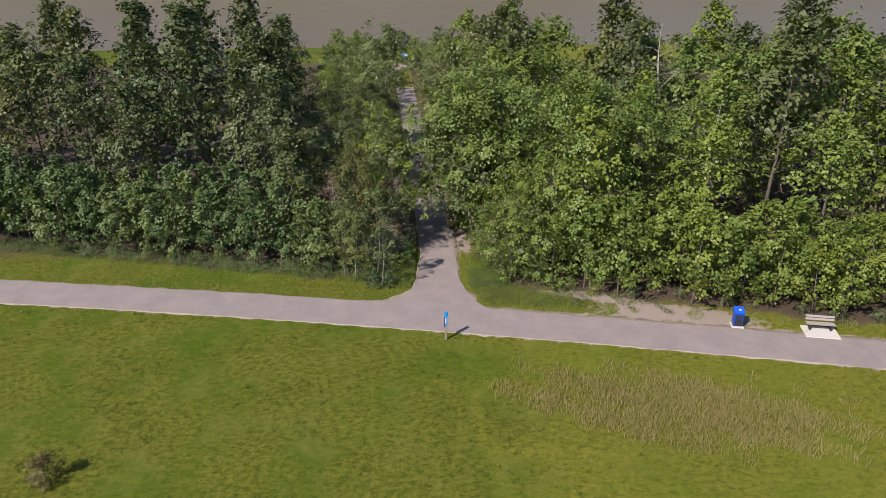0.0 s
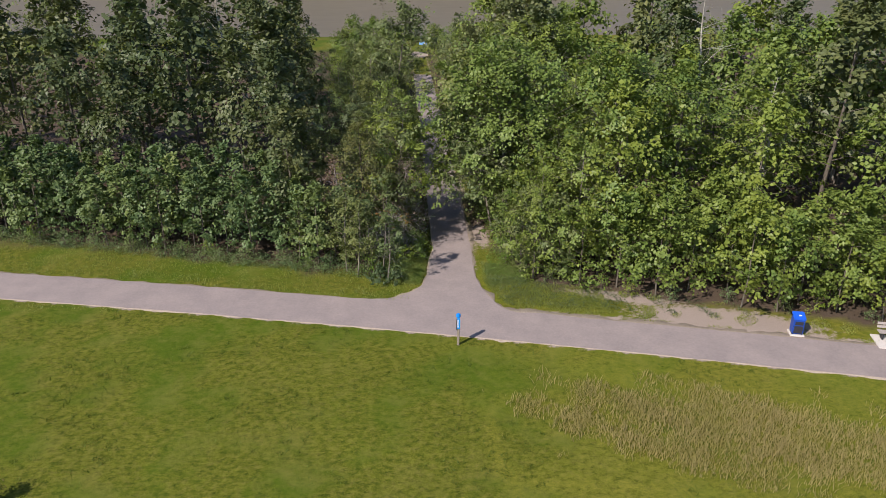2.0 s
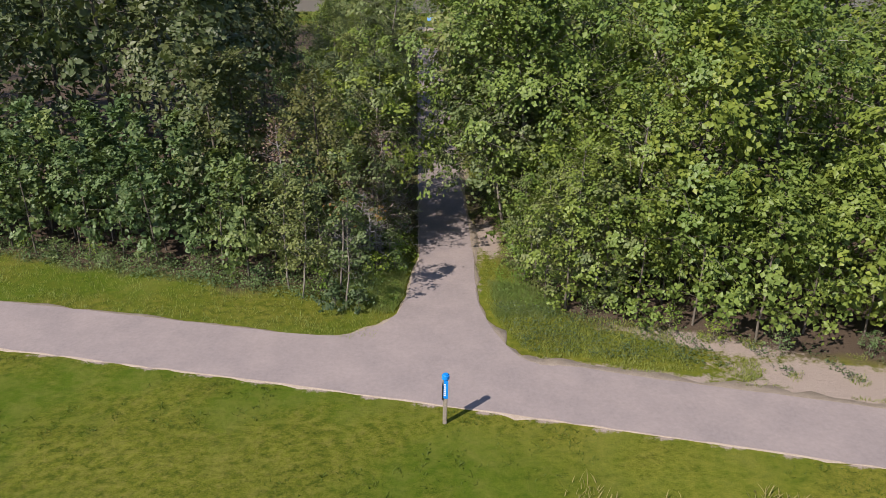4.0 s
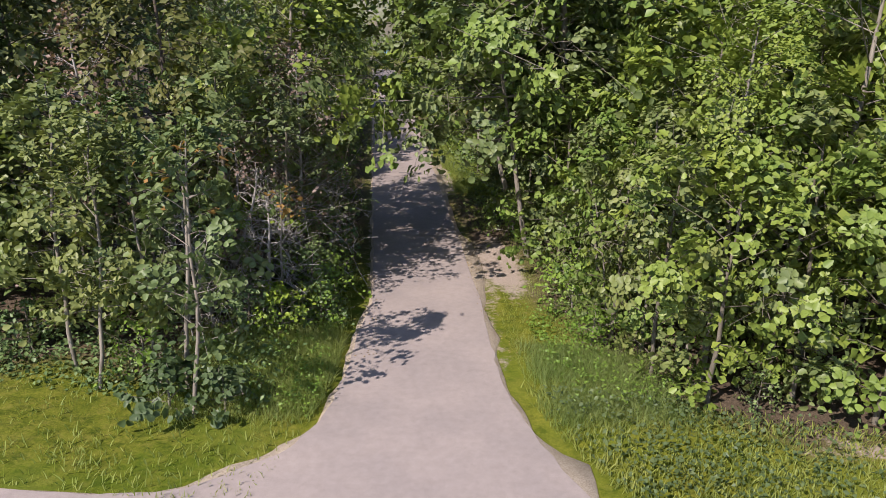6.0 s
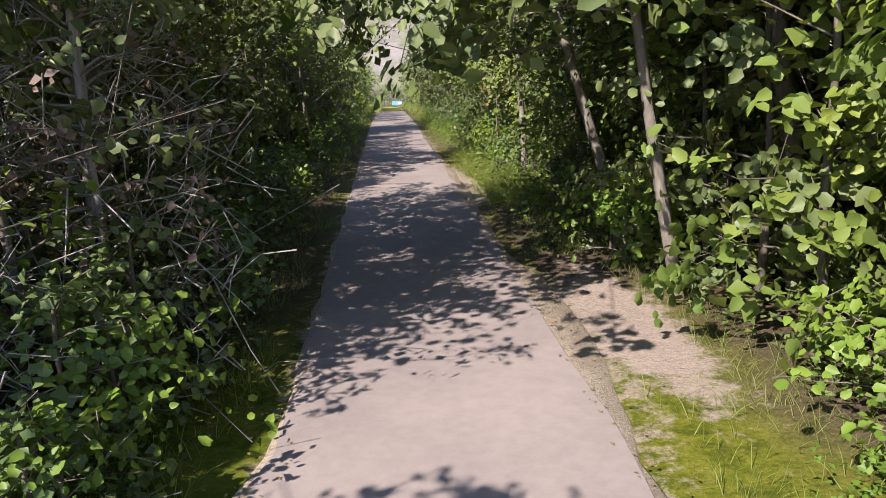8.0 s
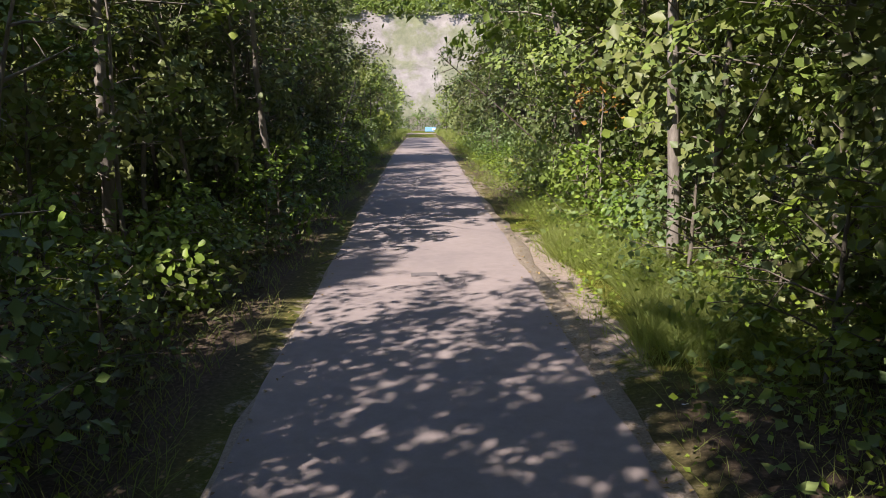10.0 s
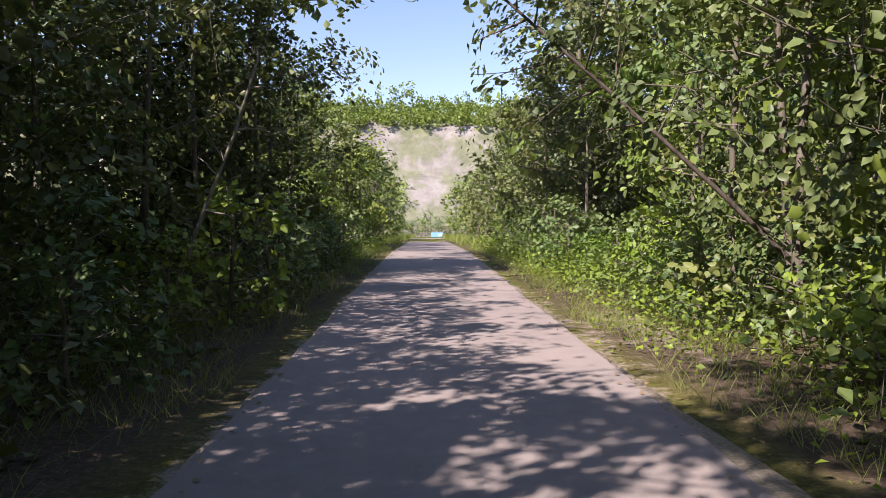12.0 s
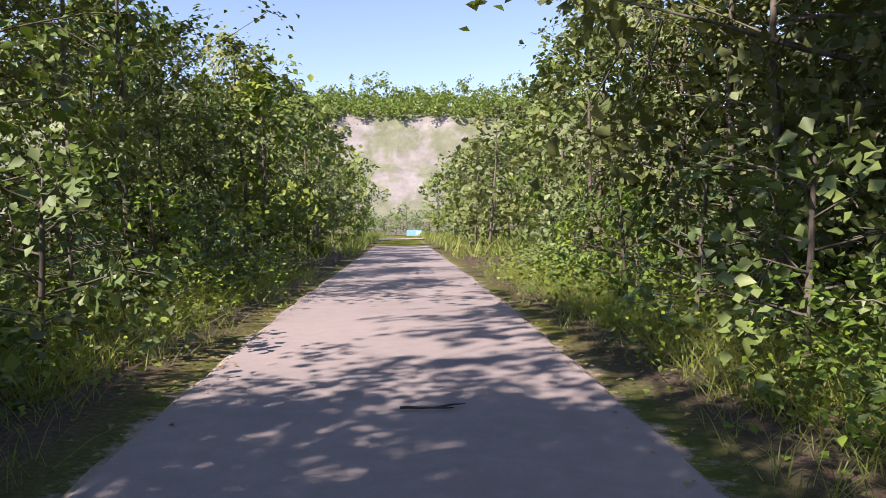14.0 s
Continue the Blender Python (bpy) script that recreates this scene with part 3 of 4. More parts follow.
# LEAF_DARK on the left-hand trees puts part of that side's shade into the colour
trailside = [make_tree("trailside_tree", 120 + i, 5.2, 0.05, 0.04, 1.7, 18, 1750, 0.22, 0.100, (LEAF_DARK, LEAF_MID, LEAF_BRIGHT)[i], BARK_YOUNG,
                       "leafy small tree close beside the trail", "tree", "leafy trees close to the trail", twigs=3, inner=0.25, shape=1.3, leafy=True) for i in range(3)]

bank_tree = [make_tree("bank_willow", 66 + i, 5.6, 0.05, 0.05, 1.6, 18, 650, 0.26, 0.22, LEAF_MID if i else LEAF_BRIGHT, BARK_YOUNG,
                       "small sunlit willow on the river bank", "tree", "willows on the river bank", twigs=2, shape=1.2, inner=0.2) for i in range(2)]
mouth = [make_tree("mouth_tree", 150 + i, 5.0, 0.045, 0.06, 1.6, 18, 1500, 0.22, 0.15, (LEAF_BRIGHT, LEAF_MID, LEAF_POPLAR)[i], BARK_YOUNG,
                   "small broad-leaved tree at the trail mouth", "tree", "small trees at the trail mouth", twigs=3, shape=1.2, leafy=True, inner=0.2) for i in range(3)]
# the young stand along the cross path
spots = spots_in(lambda x, y: 0.3 < y - woods_left(x) < (5.0 if x < -9.5 else 0.9) and x < -7.0, (-46, -3, 7, 26), 1.32, 1)
spots = [p for i, p in enumerate(spots) if p[0] < -8.5 or i % 5 < 2]
scatter(young, spots, 2)
near_young = [make_tree("corner_poplar", 16 + i, 5.4, 0.035, 0.26, 1.15, 20, 1500, 0.18, 0.13, LEAF_MID, BARK_GREY,
                        "slender young poplar at the trail corner", "tree", "young poplars at the corner", twigs=3, leafy=True, lean=0.07) for i in range(2)]
scatter(near_young, [(-4.3, 7.5, 0.9), (-6.2, 8.6, 0.9), (-5.3, 8.9, 0.85), (-6.9, 9.4, 1.0), (4.3, 9.7, 0.9), (5.3, 10.6, 1.0), (4.0, 11.8, 0.85), (4.9, 8.9, 0.8),
                     (-3.8, 26.6, 0.85), (-4.9, 25.4, 0.9), (-5.6, 27.4, 1.0), (-3.6, 28.8, 0.9), (-4.7, 29.6, 1.0), (-6.6, 26.2, 1.0), (-6.9, 29.0, 1.1), (-3.5, 30.8, 0.95)], 71, 0.97, 1.03, 6)
spots = spots_in(lambda x, y: 0.3 < y - woods_right(x) < 5.0 and x > 5.6, (3, 46, -8, 14), 1.65, 3)
scatter(bright, [p for p in spots if p[0] > 7.6], 4)
scatter(mouth[:2], [p for p in spots if p[0] <= 7.6], 5, 0.95, 1.15)
# taller tiers behind
spots = spots_in(lambda x, y: y - woods_left(x) > 6.5 and (x < -8.5 and y < 18 or x < -14.5), (-48, -5, 12, 42), 4.8, 5)
scatter(tall, [(x, y, 0.80 if y - woods_left(x) < 11 else (1.08 if x < -14 else 0.75)) for x, y, _ in spots], 6)
spots = spots_in(lambda x, y: y - woods_right(x) > 4.5 and x > 5.2 and (x > 8.5 or y > 24), (5, 46, 2, 40), 5.0, 7)
scatter(mouth[:2], spots_in(lambda x, y: y > woods_right(x) + 4.5, (5.4, 8.6, 9, 22), 1.7, 75, 1.25), 76, 0.95, 1.1)
scatter(broad[:2] + tall[:1] + broad[2:], [(x, y, 0.85 if y - woods_right(x) < 9 else (1.15 if x > 10 else 0.9)) for x, y, _ in spots], 8)
arch = [make_tree("arching_poplar", 45 + i, 9.0, 0.10, 0.36, 4.1, 24, 3600, 0.28, 0.15, LEAF_BRIGHT if i else LEAF_MID, BARK_GREY,
                  "poplar with leafy boughs arching over the trail", "tree", "poplars arching over the trail", twigs=5, shape=0.5, droop=0.3, leafy=True) for i in range(2)]
scatter(arch[::-1], [(7.6, 9.4, 0.9), (8.0, 21.0, 0.9)], 14, 0.97, 1.03)
lean_over = [make_tree("leaning_poplar", 105 + i, 8.4, 0.085, 0.36, 2.3, 22, 2900, 0.23, 0.175, LEAF_BRIGHT if i else LEAF_MID, BARK_GREY,
                       "poplar leaning over the trail with a dense crown", "tree", "poplars leaning over the trail", twigs=4, low=3.3) for i in range(2)]
# the last one is added to shade the trail, its crown above the walking view
spots = [(3.2, 18.4, -17), (3.4, 31.6, -15), (-3.7, 16.0, 5), (-4.4, 27.4, 4)]
for k, (x, y, lean) in enumerate(spots):
    m = Matrix.Translation((x, y, -0.05)) @ Matrix.Rotation(radians(lean), 4, "Y") @ Matrix.Rotation(1.3 * k, 4, "Z")
    if k < 2:
        lean_over[k].matrix_basis = m
    else:
        copy_thing(lean_over[k % 2], m)
big = [make_tree("big_poplar", 110 + i, 12.5, 0.12, 0.30, 5.2, 36, 11000, 0.40, 0.20, LEAF_BRIGHT, BARK_GREY,
                 "big poplar with a wide crown spreading over the trail", "tree", "big poplars beside the trail", low=4.3, inner=0.15, twigs=6, shape=0.62, droop=0.10) for i in range(2)]
spots = [(4.6, 15.8, -9), (5.6, 19.4, -8), (8.2, 30.6, 0), (10.0, 12.6, 2)]
for k, (x, y, lean) in enumerate(spots):
    m = Matrix.Translation((x, y, -0.05)) @ Matrix.Rotation(radians(lean), 4, "Y") @ Matrix.Rotation(1.9 * k, 4, "Z")
    if k < 2:
        big[k].matrix_basis = m
    else:
        copy_thing(big[k % 2], m)
# trees whose boughs meet over the trail mouth
bough = [make_tree("overhanging_tree", 130 + i, 7.8, 0.075, 0.40, 3.3, 26, 4200, 0.27, 0.185, LEAF_BRIGHT if i else LEAF_MID, BARK_GREY,
                   "leafy tree with boughs reaching over the trail", "tree", "trees overhanging the trail", twigs=5, shape=0.75, droop=0.25, low=3.0, inner=0.12, leafy=True) for i in range(2)]
spots = [(3.1, 15.8, -10), (-4.2, 16.8, 10)]
for k, (x, y, lean) in enumerate(spots):
    m = Matrix.Translation((x, y, -0.05)) @ Matrix.Rotation(radians(lean), 4, "Y") @ Matrix.Rotation(2.2 * k, 4, "Z")
    bough[k].matrix_basis = m
# high crowns: the first closes the view down the trail from above, the second is added to shade the right-hand trees
high = [make_tree("high_crowned_poplar", 140 + i, 12.5, 0.11, 0.5, 3.3, 26, 3600, 0.36, 0.25, LEAF_MID, BARK_GREY,
                  "tall poplar with a high crown over the trail", "tree", "high poplars over the trail", twigs=5, shape=0.7, low=6.2, inner=0.15) for i in range(2)]
spots = [(4.9, 18.8, -14), (-4.5, 45.4, 9)]
for k, (x, y, lean) in enumerate(spots):
    m = Matrix.Translation((x, y, -0.05)) @ Matrix.Rotation(radians(lean), 4, "Y") @ Matrix.Rotation(1.7 * k, 4, "Z")
    high[k].matrix_basis = m
# a made-up sapling bent low across the trail, in place of a right-hand tree's overhanging branch
bent = make_tree("bent_sapling", 160, 5.4, 0.020, 0.55, 0.95, 12, 420, 0.16, 0.11, LEAF_DARK, BARK_DARK,
                 "thin bent sapling standing in for a dark-leaved overhanging branch", "tree", twigs=3, droop=0.0, leafy=True)
bent.matrix_basis = Matrix.Translation((4.5, 37.2, -0.05)) @ Matrix.Rotation(radians(-50), 4, "Y")
# dense smaller trees that close the sides of the trail; some on the left only added to block the sun
dense = [make_tree("dense_poplar", 115 + i, 10.5, 0.12, 0.06, 2.9, 34, 7000, 0.34, 0.16, LEAF_DARK if i else LEAF_MID, BARK_YOUNG,
                   "dense dark poplar shading the trail", "tree", "dense poplars beside the trail", twigs=5, inner=0.2, shape=0.8) for i in range(2)]
spots = [(-6.4, 18.6, 0.55), (-5.4, 32.6, 0.50), (-6.6, 31.6, 0.5), (-6.2, 34.6, 0.5), (-6.0, 37.4, 0.65), (-5.6, 42.6, 0.70), (-8.2, 41.6, 0.8),
         (4.6, 52.0, 0.95), (5.8, 55.8, 0.8), (4.8, 58.6, 0.7), (5.0, 22.8, 0.7), (-9.6, 15.4, 0.85)]
scatter(dense, spots, 70, 0.98, 1.02)
scatter(tall, [(-13.5, 34.0, 0.9), (-13.2, 39.0, 1.0), (-19.0, 55.0, 0.9), (-16.5, 63.0, 0.9), (8.0, 30.0, 0.95), (9.0, 36.0, 1.0),
               (8.6, 43.0, 0.95), (10.5, 48.0, 1.0), (8.4, 54.0, 0.9), (12.5, 58.0, 1.0)], 41, 0.97, 1.03)
spots = spots_in(lambda x, y: 6.6 < -x < 11.5, (-12, -6, 30, 40), 2.6, 72)
scatter(edge, spots, 73, 1.0, 1.25)
scatter(tall, [(-10.2, 14.0, 0.66)], 39, 0.95, 1.05)
spots = spots_in(lambda x, y: 5.5 < -x < 15, (-15, -5, 54, 66), 3.6, 61)
scatter(sunny, spots, 62, 0.95, 1.3)
spots = spots_in(lambda x, y: 7 < x < 16, (6, 16, 40, 64), 3.4, 63)
scatter(sunny[:2] + broad[:1], spots, 64, 0.85, 1.2)
spots = spots_in(lambda x, y: 0.6 < y - woods_right(x) and 3.3 < x < 6.4 and y < 17, (3, 6.4, 5, 17), 1.25, 66)
scatter(mouth[:2], spots, 67, 0.75, 1.05)
scatter(mouth[:2], [(-5.4, 24.6, 0.7), (-6.4, 27.8, 0.85), (-4.3, 25.2, 0.6), (-7.4, 25.6, 0.9), (-5.6, 30.8, 0.85)], 79, 0.97, 1.03)
scatter(mouth[1:], [(-4.5, 12.8, 1.05), (-5.9, 11.5, 0.8), (-6.9, 10.7, 0.85), (-7.0, 12.8, 0.95), (-7.8, 11.5, 1.0)], 68, 0.97, 1.03)
# far part of the woods, towards the river
spots = spots_in(lambda x, y: abs(x) > 15 + 0.02 * y, (-60, 60, 50, 100), 11, 15)
scatter(bank_tree, spots, 16, 1.3, 1.9)
# both sides of the trail
# several of these are added to cast shade on the trail and left verge
scatter(trailside[:1], [(-3.3, 13.0, 0.85), (-3.5, 15.3, 0.95), (-3.2, 17.4, 0.85), (-3.6, 19.7, 1.1), (-4.7, 20.3, 1.1), (-3.8, 31.0, 0.8), (-4.7, 30.3, 0.8), (-3.5, 32.3, 0.75),
                        (-5.0, 47.2, 0.7), (-5.7, 46.0, 0.8), (-4.5, 46.2, 0.75), (-4.6, 48.4, 0.6), (-3.5, 46.4, 0.95), (-4.2, 45.0, 1.2), (-3.4, 44.2, 1.1), (-5.0, 43.8, 1.3)], 77, 0.97, 1.03)
spots = spots_in(lambda x, y: 16.5 < y < 20.5 and 3.2 < -x < 4.3, (-4.4, -3.0, 16, 48), 1.45, 9)
scatter(trailside[:1] + trailside[:1], spots_in(lambda x, y: True, (-4.6, -3.4, 31.5, 45), 1.15, 9, 0.9), 9, 0.9, 1.1)
scatter(trailside[:2], [(x, y, 1.0 if y < 19 else 0.8) for x, y, _ in spots], 10, 0.85, 1.1)
spots = spots_in(lambda x, y: (16.5 < y < 20.5 or 32 < y < 47) and 4.6 < -x < 6.6, (-6.5, -3.8, 16, 52), 1.55, 19)
scatter(edge, [(x, y, 1.0 if y < 19 else 0.95) for x, y, _ in spots], 11, 0.85, 1.1)
spots = spots_in(lambda x, y: 16.8 < y < 37 and 3.2 < x < 4.2 and not 23.3 < y < 29.5, (3, 4.3, 16, 37), 1.2, 11)
scatter(trailside[1:], [(x, y, 0.95) for x, y, _ in spots], 13, 0.85, 1.1)
spots = spots_in(lambda x, y: 17 < y < 37 and 3.8 < x < 6.2, (3.8, 6.4, 16, 37), 1.5, 12)
scatter(sunny + edge[:1], [(x, y, 1.15) for x, y, _ in spots], 12, 0.8, 1.1)
spots = spots_in(lambda x, y: 36 < y < 47 and 3.5 < x < 7.0, (2, 7, 36, 47), 1.6, 13)
scatter(sunny + edge[:1], [p for p in spots if p[0] > 4.6], 17, 0.95, 1.25)
scatter(trailside[1:], [p for p in spots if p[0] <= 4.6 and p[1] < 41.5], 18, 0.85, 1.15)
spots = spots_in(lambda x, y: 49.5 < y < 60 and 3.5 < x < 8.0, (2, 8, 48, 60), 1.6, 37)
scatter(trailside[:2], spots, 38, 0.85, 1.05)
spots = spots_in(lambda x, y: 53 < y < 72 and (4.3 if y < 62 else 3.3) < -x < 8.0, (-8, -2, 52, 72), 1.9, 18)
scatter(sunny[:2] + edge[1:2], spots, 19, 0.75, 1.1)
spots = spots_in(lambda x, y: 2.9 < abs(x) < 12, (-12, 12, 61, 106), 2.7, 20)
scatter(bank_tree, [(x, y, 0.92 if abs(x) < 4.6 else 1.2) for x, y, _ in spots], 21, 0.8, 1.1)

# ---- shrubs ----
bush = [make_tree("leafy_bush", 70 + i, 1.5, 0.02, 0.04, 0.75, 16, 440, 0.15, 0.11, LEAF_POPLAR if i else LEAF_LIME, BARK_YOUNG,
                  "low leafy green bush at the wood's edge", "bush", "bushes along the paths", twigs=3) for i in range(3)]
lime = [make_tree("lime_green_bush", 75 + i, 1.1, 0.018, 0.04, 0.7, 14, 520, 0.18, 0.10, LEAF_LIME, BARK_GREY,
                  "low bush with large lime-green leaves", "bush", "lime-green bushes beside the trail", twigs=3, leafy=True) for i in range(2)]
spots = spots_in(lambda x, y: -0.3 < y - woods_left(x) < 0.9 and x < -4.5, (-40, -4, 7, 20), 1.5, 22, 0.7)
spots += spots_in(lambda x, y: 11 < y < 60 and 2.3 < -x < 3.2, (-3.4, -2, 11, 60), 1.1, 23, 0.85)
spots += [(-3.9, 10.9, 1.1), (-2.7, 12.3, 1.0), (-3.7, 13.2, 1.4), (-2.6, 13.6, 0.9), (-5.0, 11.4, 1.5), (-4.6, 12.9, 1.6), (-2.4, 15.2, 1.0)]
scatter(bush, spots, 24, 0.7, 1.2)
spots = spots_in(lambda x, y: 0.0 < y - woods_right(x) < 1.0 and x > 4.5, (4, 40, -8, 8), 1.5, 25, 0.7)
spots += spots_in(lambda x, y: 18 < y < 62 and 2.7 < x < 3.6, (2, 4, 18, 62), 1.1, 26, 0.9)
scatter(bush[::-1], spots, 27, 0.7, 1.2)
spots = [(3.3, 10.0, 0.8), (3.3, 11.6, 1.0), (3.6, 12.4, 1.1), (3.0, 17.6, 0.9), (3.3, 18.4, 1.1), (2.9, 28.0, 0.8), (3.2, 39.5, 1.0), (3.5, 41.0, 1.2), (2.9, 34.8, 0.8), (-3.0, 26.8, 0.9), (-2.6, 20.9, 0.7), (-2.9, 23.4, 0.9), (-3.7, 24.3, 1.1), (-2.7, 24.9, 0.8)]
spots += [(-3.2, 10.8, 1.0), (-2.3, 11.4, 0.8), (-2.5, 12.8, 0.9)]
scatter(lime, spots, 28)
scatter(bush, [(-8.5 + 1.3 * k, 129.5 + 3.5 * math.sin(3.7 * k), 1.8 + 0.4 * math.sin(2.1 * k)) for k in range(14)], 42)
corner = [make_tree("large_leaved_bush", 80 + i, 1.05, 0.02, 0.04, 0.6, 13, 380, 0.14, 0.16, HERB, BARK_GREY,
                    "rounded bush with large blue-green leaves", "bush", "large-leaved bushes at the junction", twigs=3, leafy=True) for i in range(2)]
scatter(corner, [(-4.75, 7.75, 1.0), (-3.8, 7.65, 0.7)], 29)

olive = make_tree("olive_bush", 84, 8.4, 0.09, 0.25, 1.9, 30, 3000, 0.26, 0.16, LEAF_OLIVE, BARK_DARK,
                  "tall olive-green bush with fine yellowing leaves", "bush", twigs=6)
scatter([olive], [(-5.7, 13.9, 1.0)], 30, 1.0, 1.0)
plum = [make_tree("reddish_bush", 86 + i, 6.2, 0.045, 0.15, 1.4, 30, 1500, 0.20, 0.10, LEAF_PLUM, TWIG,
                  "half-bare bush with dull reddish-purple twigs and leaves", "bush", "reddish bushes left of the trail", twigs=7) for i in range(2)]
scatter(plum, [(-3.0, 14.4, 0.9), (-7.4, 13.4, 1.0), (-4.4, 13.2, 0.75)], 31, 0.95, 1.05)
dead = [make_tree("dead_bush", 90 + i, 2.8, 0.04, 0.08, 1.1, 40, 0, 0, 0, None, TWIG,
                  "tangled bare grey dead bush", "bush", "dead bushes left of the trail", twigs=12, droop=0.9, lean=0.16, fine=True) for i in range(2)]
scatter(dead, [(-4.7, 11.3, 0.9), (-3.6, 11.9, 1.0), (-3.2, 14.4, 1.25), (-6.4, 13.0, 1.4), (-4.6, 12.6, 1.1)], 32, 0.9, 1.1, 8)
dead_tree = [make_tree("dead_tree", 94 + i, 14.5, 0.17, 0.45, 2.4, 16, 0, 0, 0, None, BARK_PALE,
                       "pale bare dead tree standing in the woods", "tree", "dead trees in the woods", twigs=6, lean=0.1) for i in range(2)]
scatter(dead_tree, [(18.8, 19.8, 1.12), (18.5, 9.8, 0.84), (34.0, 26.0, 1.1), (-17.5, 27.0, 1.1), (12.0, 24.0, 0.85)], 33, 0.97, 1.03)
trunk_tree = make_tree("slender_poplar", 97, 8.5, 0.08, 0.45, 1.7, 20, 2600, 0.24, 0.105, LEAF_BRIGHT, BARK_GREY,
                       "slender poplar with a bare grey trunk by the trail", "tree", "slender poplars by the trail", twigs=5, lean=0.05, leafy=True)
scatter([trunk_tree], [(3.2, 26.5, 1.0), (-2.7, 30.4, 0.8), (5.0, 8.4, 0.8), (-5.4, 53.6, 0.8), (-6.9, 55.0, 0.85), (-4.9, 57.4, 0.72)], 34, 1.0, 1.0, 2)
brown = make_tree("brown_bush", 99, 1.35, 0.02, 0.05, 0.75, 18, 1500, 0.15, 0.095, LEAF_BROWN, BARK_DARK,
                  "small brownish half-dry bush on the lawn", "bush", twigs=6)
scatter([brown], [(-19.4, -11.0, 1.0)], 35, 1.0, 1.0)
autumn = [make_tree("autumn_sapling", 101 + i, 3.0, 0.02, 0.8, 0.5, 6, 36, 0.12, 0.12, LEAF_ORANGE, BARK_GREY,
                    "sapling with a few orange autumn leaves", "tree", "autumn saplings", twigs=3) for i in range(2)]
scatter(autumn, [(-4.6, 8.3, 1.5), (-3.3, 11.6, 1.0), (2.95, 29.3, 0.8), (2.9, 30.4, 0.85), (3.6, 33.0, 0.9)], 36, 1.0, 1.0)


# ---- grass, herbs and litter ----
def blades(name, xy, height, width, material, label, category, seed, lean=0.5):
    """Upright bent grass blades, all in one body."""
    r = np.random.default_rng(seed)
    n = len(xy)
    base = np.c_[xy, ground_z(xy[:, 0], xy[:, 1]) - 0.02]
    a = r.uniform(0, 2 * np.pi, n)
    side = np.c_[np.cos(a), np.sin(a), 0 * a] * (width * r.uniform(0.6, 1.3, n))[:, None]
    h = (height * r.uniform(0.45, 1.25, n))[:, None]
    tip = base + np.c_[r.normal(0, lean, (n, 2)), np.ones(n)] * h
    mid = base * 0.55 + tip * 0.45 + np.array([0, 0, 0.14]) * h
    v = np.stack([base - side, base + side, mid + side * 0.8, mid - side * 0.8, tip], 1).reshape(-1, 3)
    i = np.arange(n)[:, None] * 5
    f = np.concatenate([i + [0, 1, 2], i + [0, 2, 3], i + [3, 2, 4]], 1).reshape(-1, 3)
    tagged(new(name, mesh_from(name, v, f, material)), label, category, kind="stuff")


def strew(n, box_, test, seed, clump=0.0):
    """n places inside box_ that pass the vectorised test, in loose clumps."""
    r = np.random.default_rng(seed)
    out = np.zeros((0, 2))
    while len(out) < n:
        p = np.c_[r.uniform(box_[0], box_[1], n), r.uniform(box_[2], box_[3], n)]
        if clump:
            k = r.integers(0, max(1, n // 14), n)
            p = p[k] + r.normal(0, clump, (n, 2))
        out = np.concatenate([out, p[test(p[:, 0], p[:, 1])]])
    return out[:n]


def off_paths(x, y, margin=0.12):
    corner = ((x > -4.6) & (x < 3.2) & (y > 2) & (y < 11) & (x > -1.85 - 0.035 * np.clip(11 - y, 0, 8) ** 2) & (x < 1.35 + 0.04 * np.clip(10 - y, 0, 8) ** 2))
    strip = (y > near_edge(x) - margin) & (y < far_edge(x) + margin)
    return ~strip & ~corner & ~((np.abs(x) < HALF + margin) & (y > 3))


# tufts in the lawn
tufts = strew(17000, (-30, 26, -20, 6), lambda x, y: (y < near_edge(x) - 0.3) & (np.sin(0.8 * x + 0.5 * y) + np.sin(0.37 * x - 0.9 * y) + np.sin(0.23 * x * 2.9 + 1.3) > 0.1), 141, 0.13)
blades("lawn_tufts", tufts, 0.10, 0.016, LAWN, "darker grass tufts in the mown lawn", "grass", 142, 0.6)
# the strips before the trees
strip_l = strew(19000, (-40, -1.6, 5, 22), lambda x, y: off_paths(x, y) & (y < woods_left(x) + 0.8), 43, 0.2)
blades("verge_grass", strip_l, 0.14, 0.010, GRASS, "rough green verge grass", "grass", 44)
strip_r = strew(11000, (1.5, 34, -8, 14), lambda x, y: off_paths(x, y) & (y > far_edge(x) + 0.55 + 0.25 * np.sin(1.7 * x)) & (y < woods_right(x) + 0.6) & ((x < 8.5) | (y < far_edge(x) + 0.5) | (np.sin(x * 1.3 + 0.4) + np.sin(y * 2.7 + x * 0.6) + np.sin(x * 3.1 - y * 1.9) > 1.2)), 45, 0.2)
blades("verge_grass", strip_r, 0.16, 0.010, GRASS, "rough green verge grass", "grass", 46)
side = strew(32000, (-3.6, 3.6, 8.5, 62), lambda x, y: off_paths(x, y, 0.25 + 0.25 * np.sin(y * 0.9) ** 2) & ((x < 0) | (y < 13) | (y > 18) | (x > 2.6)) & (np.abs(x) < 3.4), 47, 0.22)
blades("trailside_grass", side, 0.20, 0.003, GRASS, "long grass along the trail edges", "grass", 48, 0.75)
long_g = strew(12000, (-5.0, -1.5, 7.4, 10.8), lambda x, y: off_paths(x, y, 0.25) & (x < -1.7 - 0.2 * np.sin(y * 2.3)), 91, 0.18)
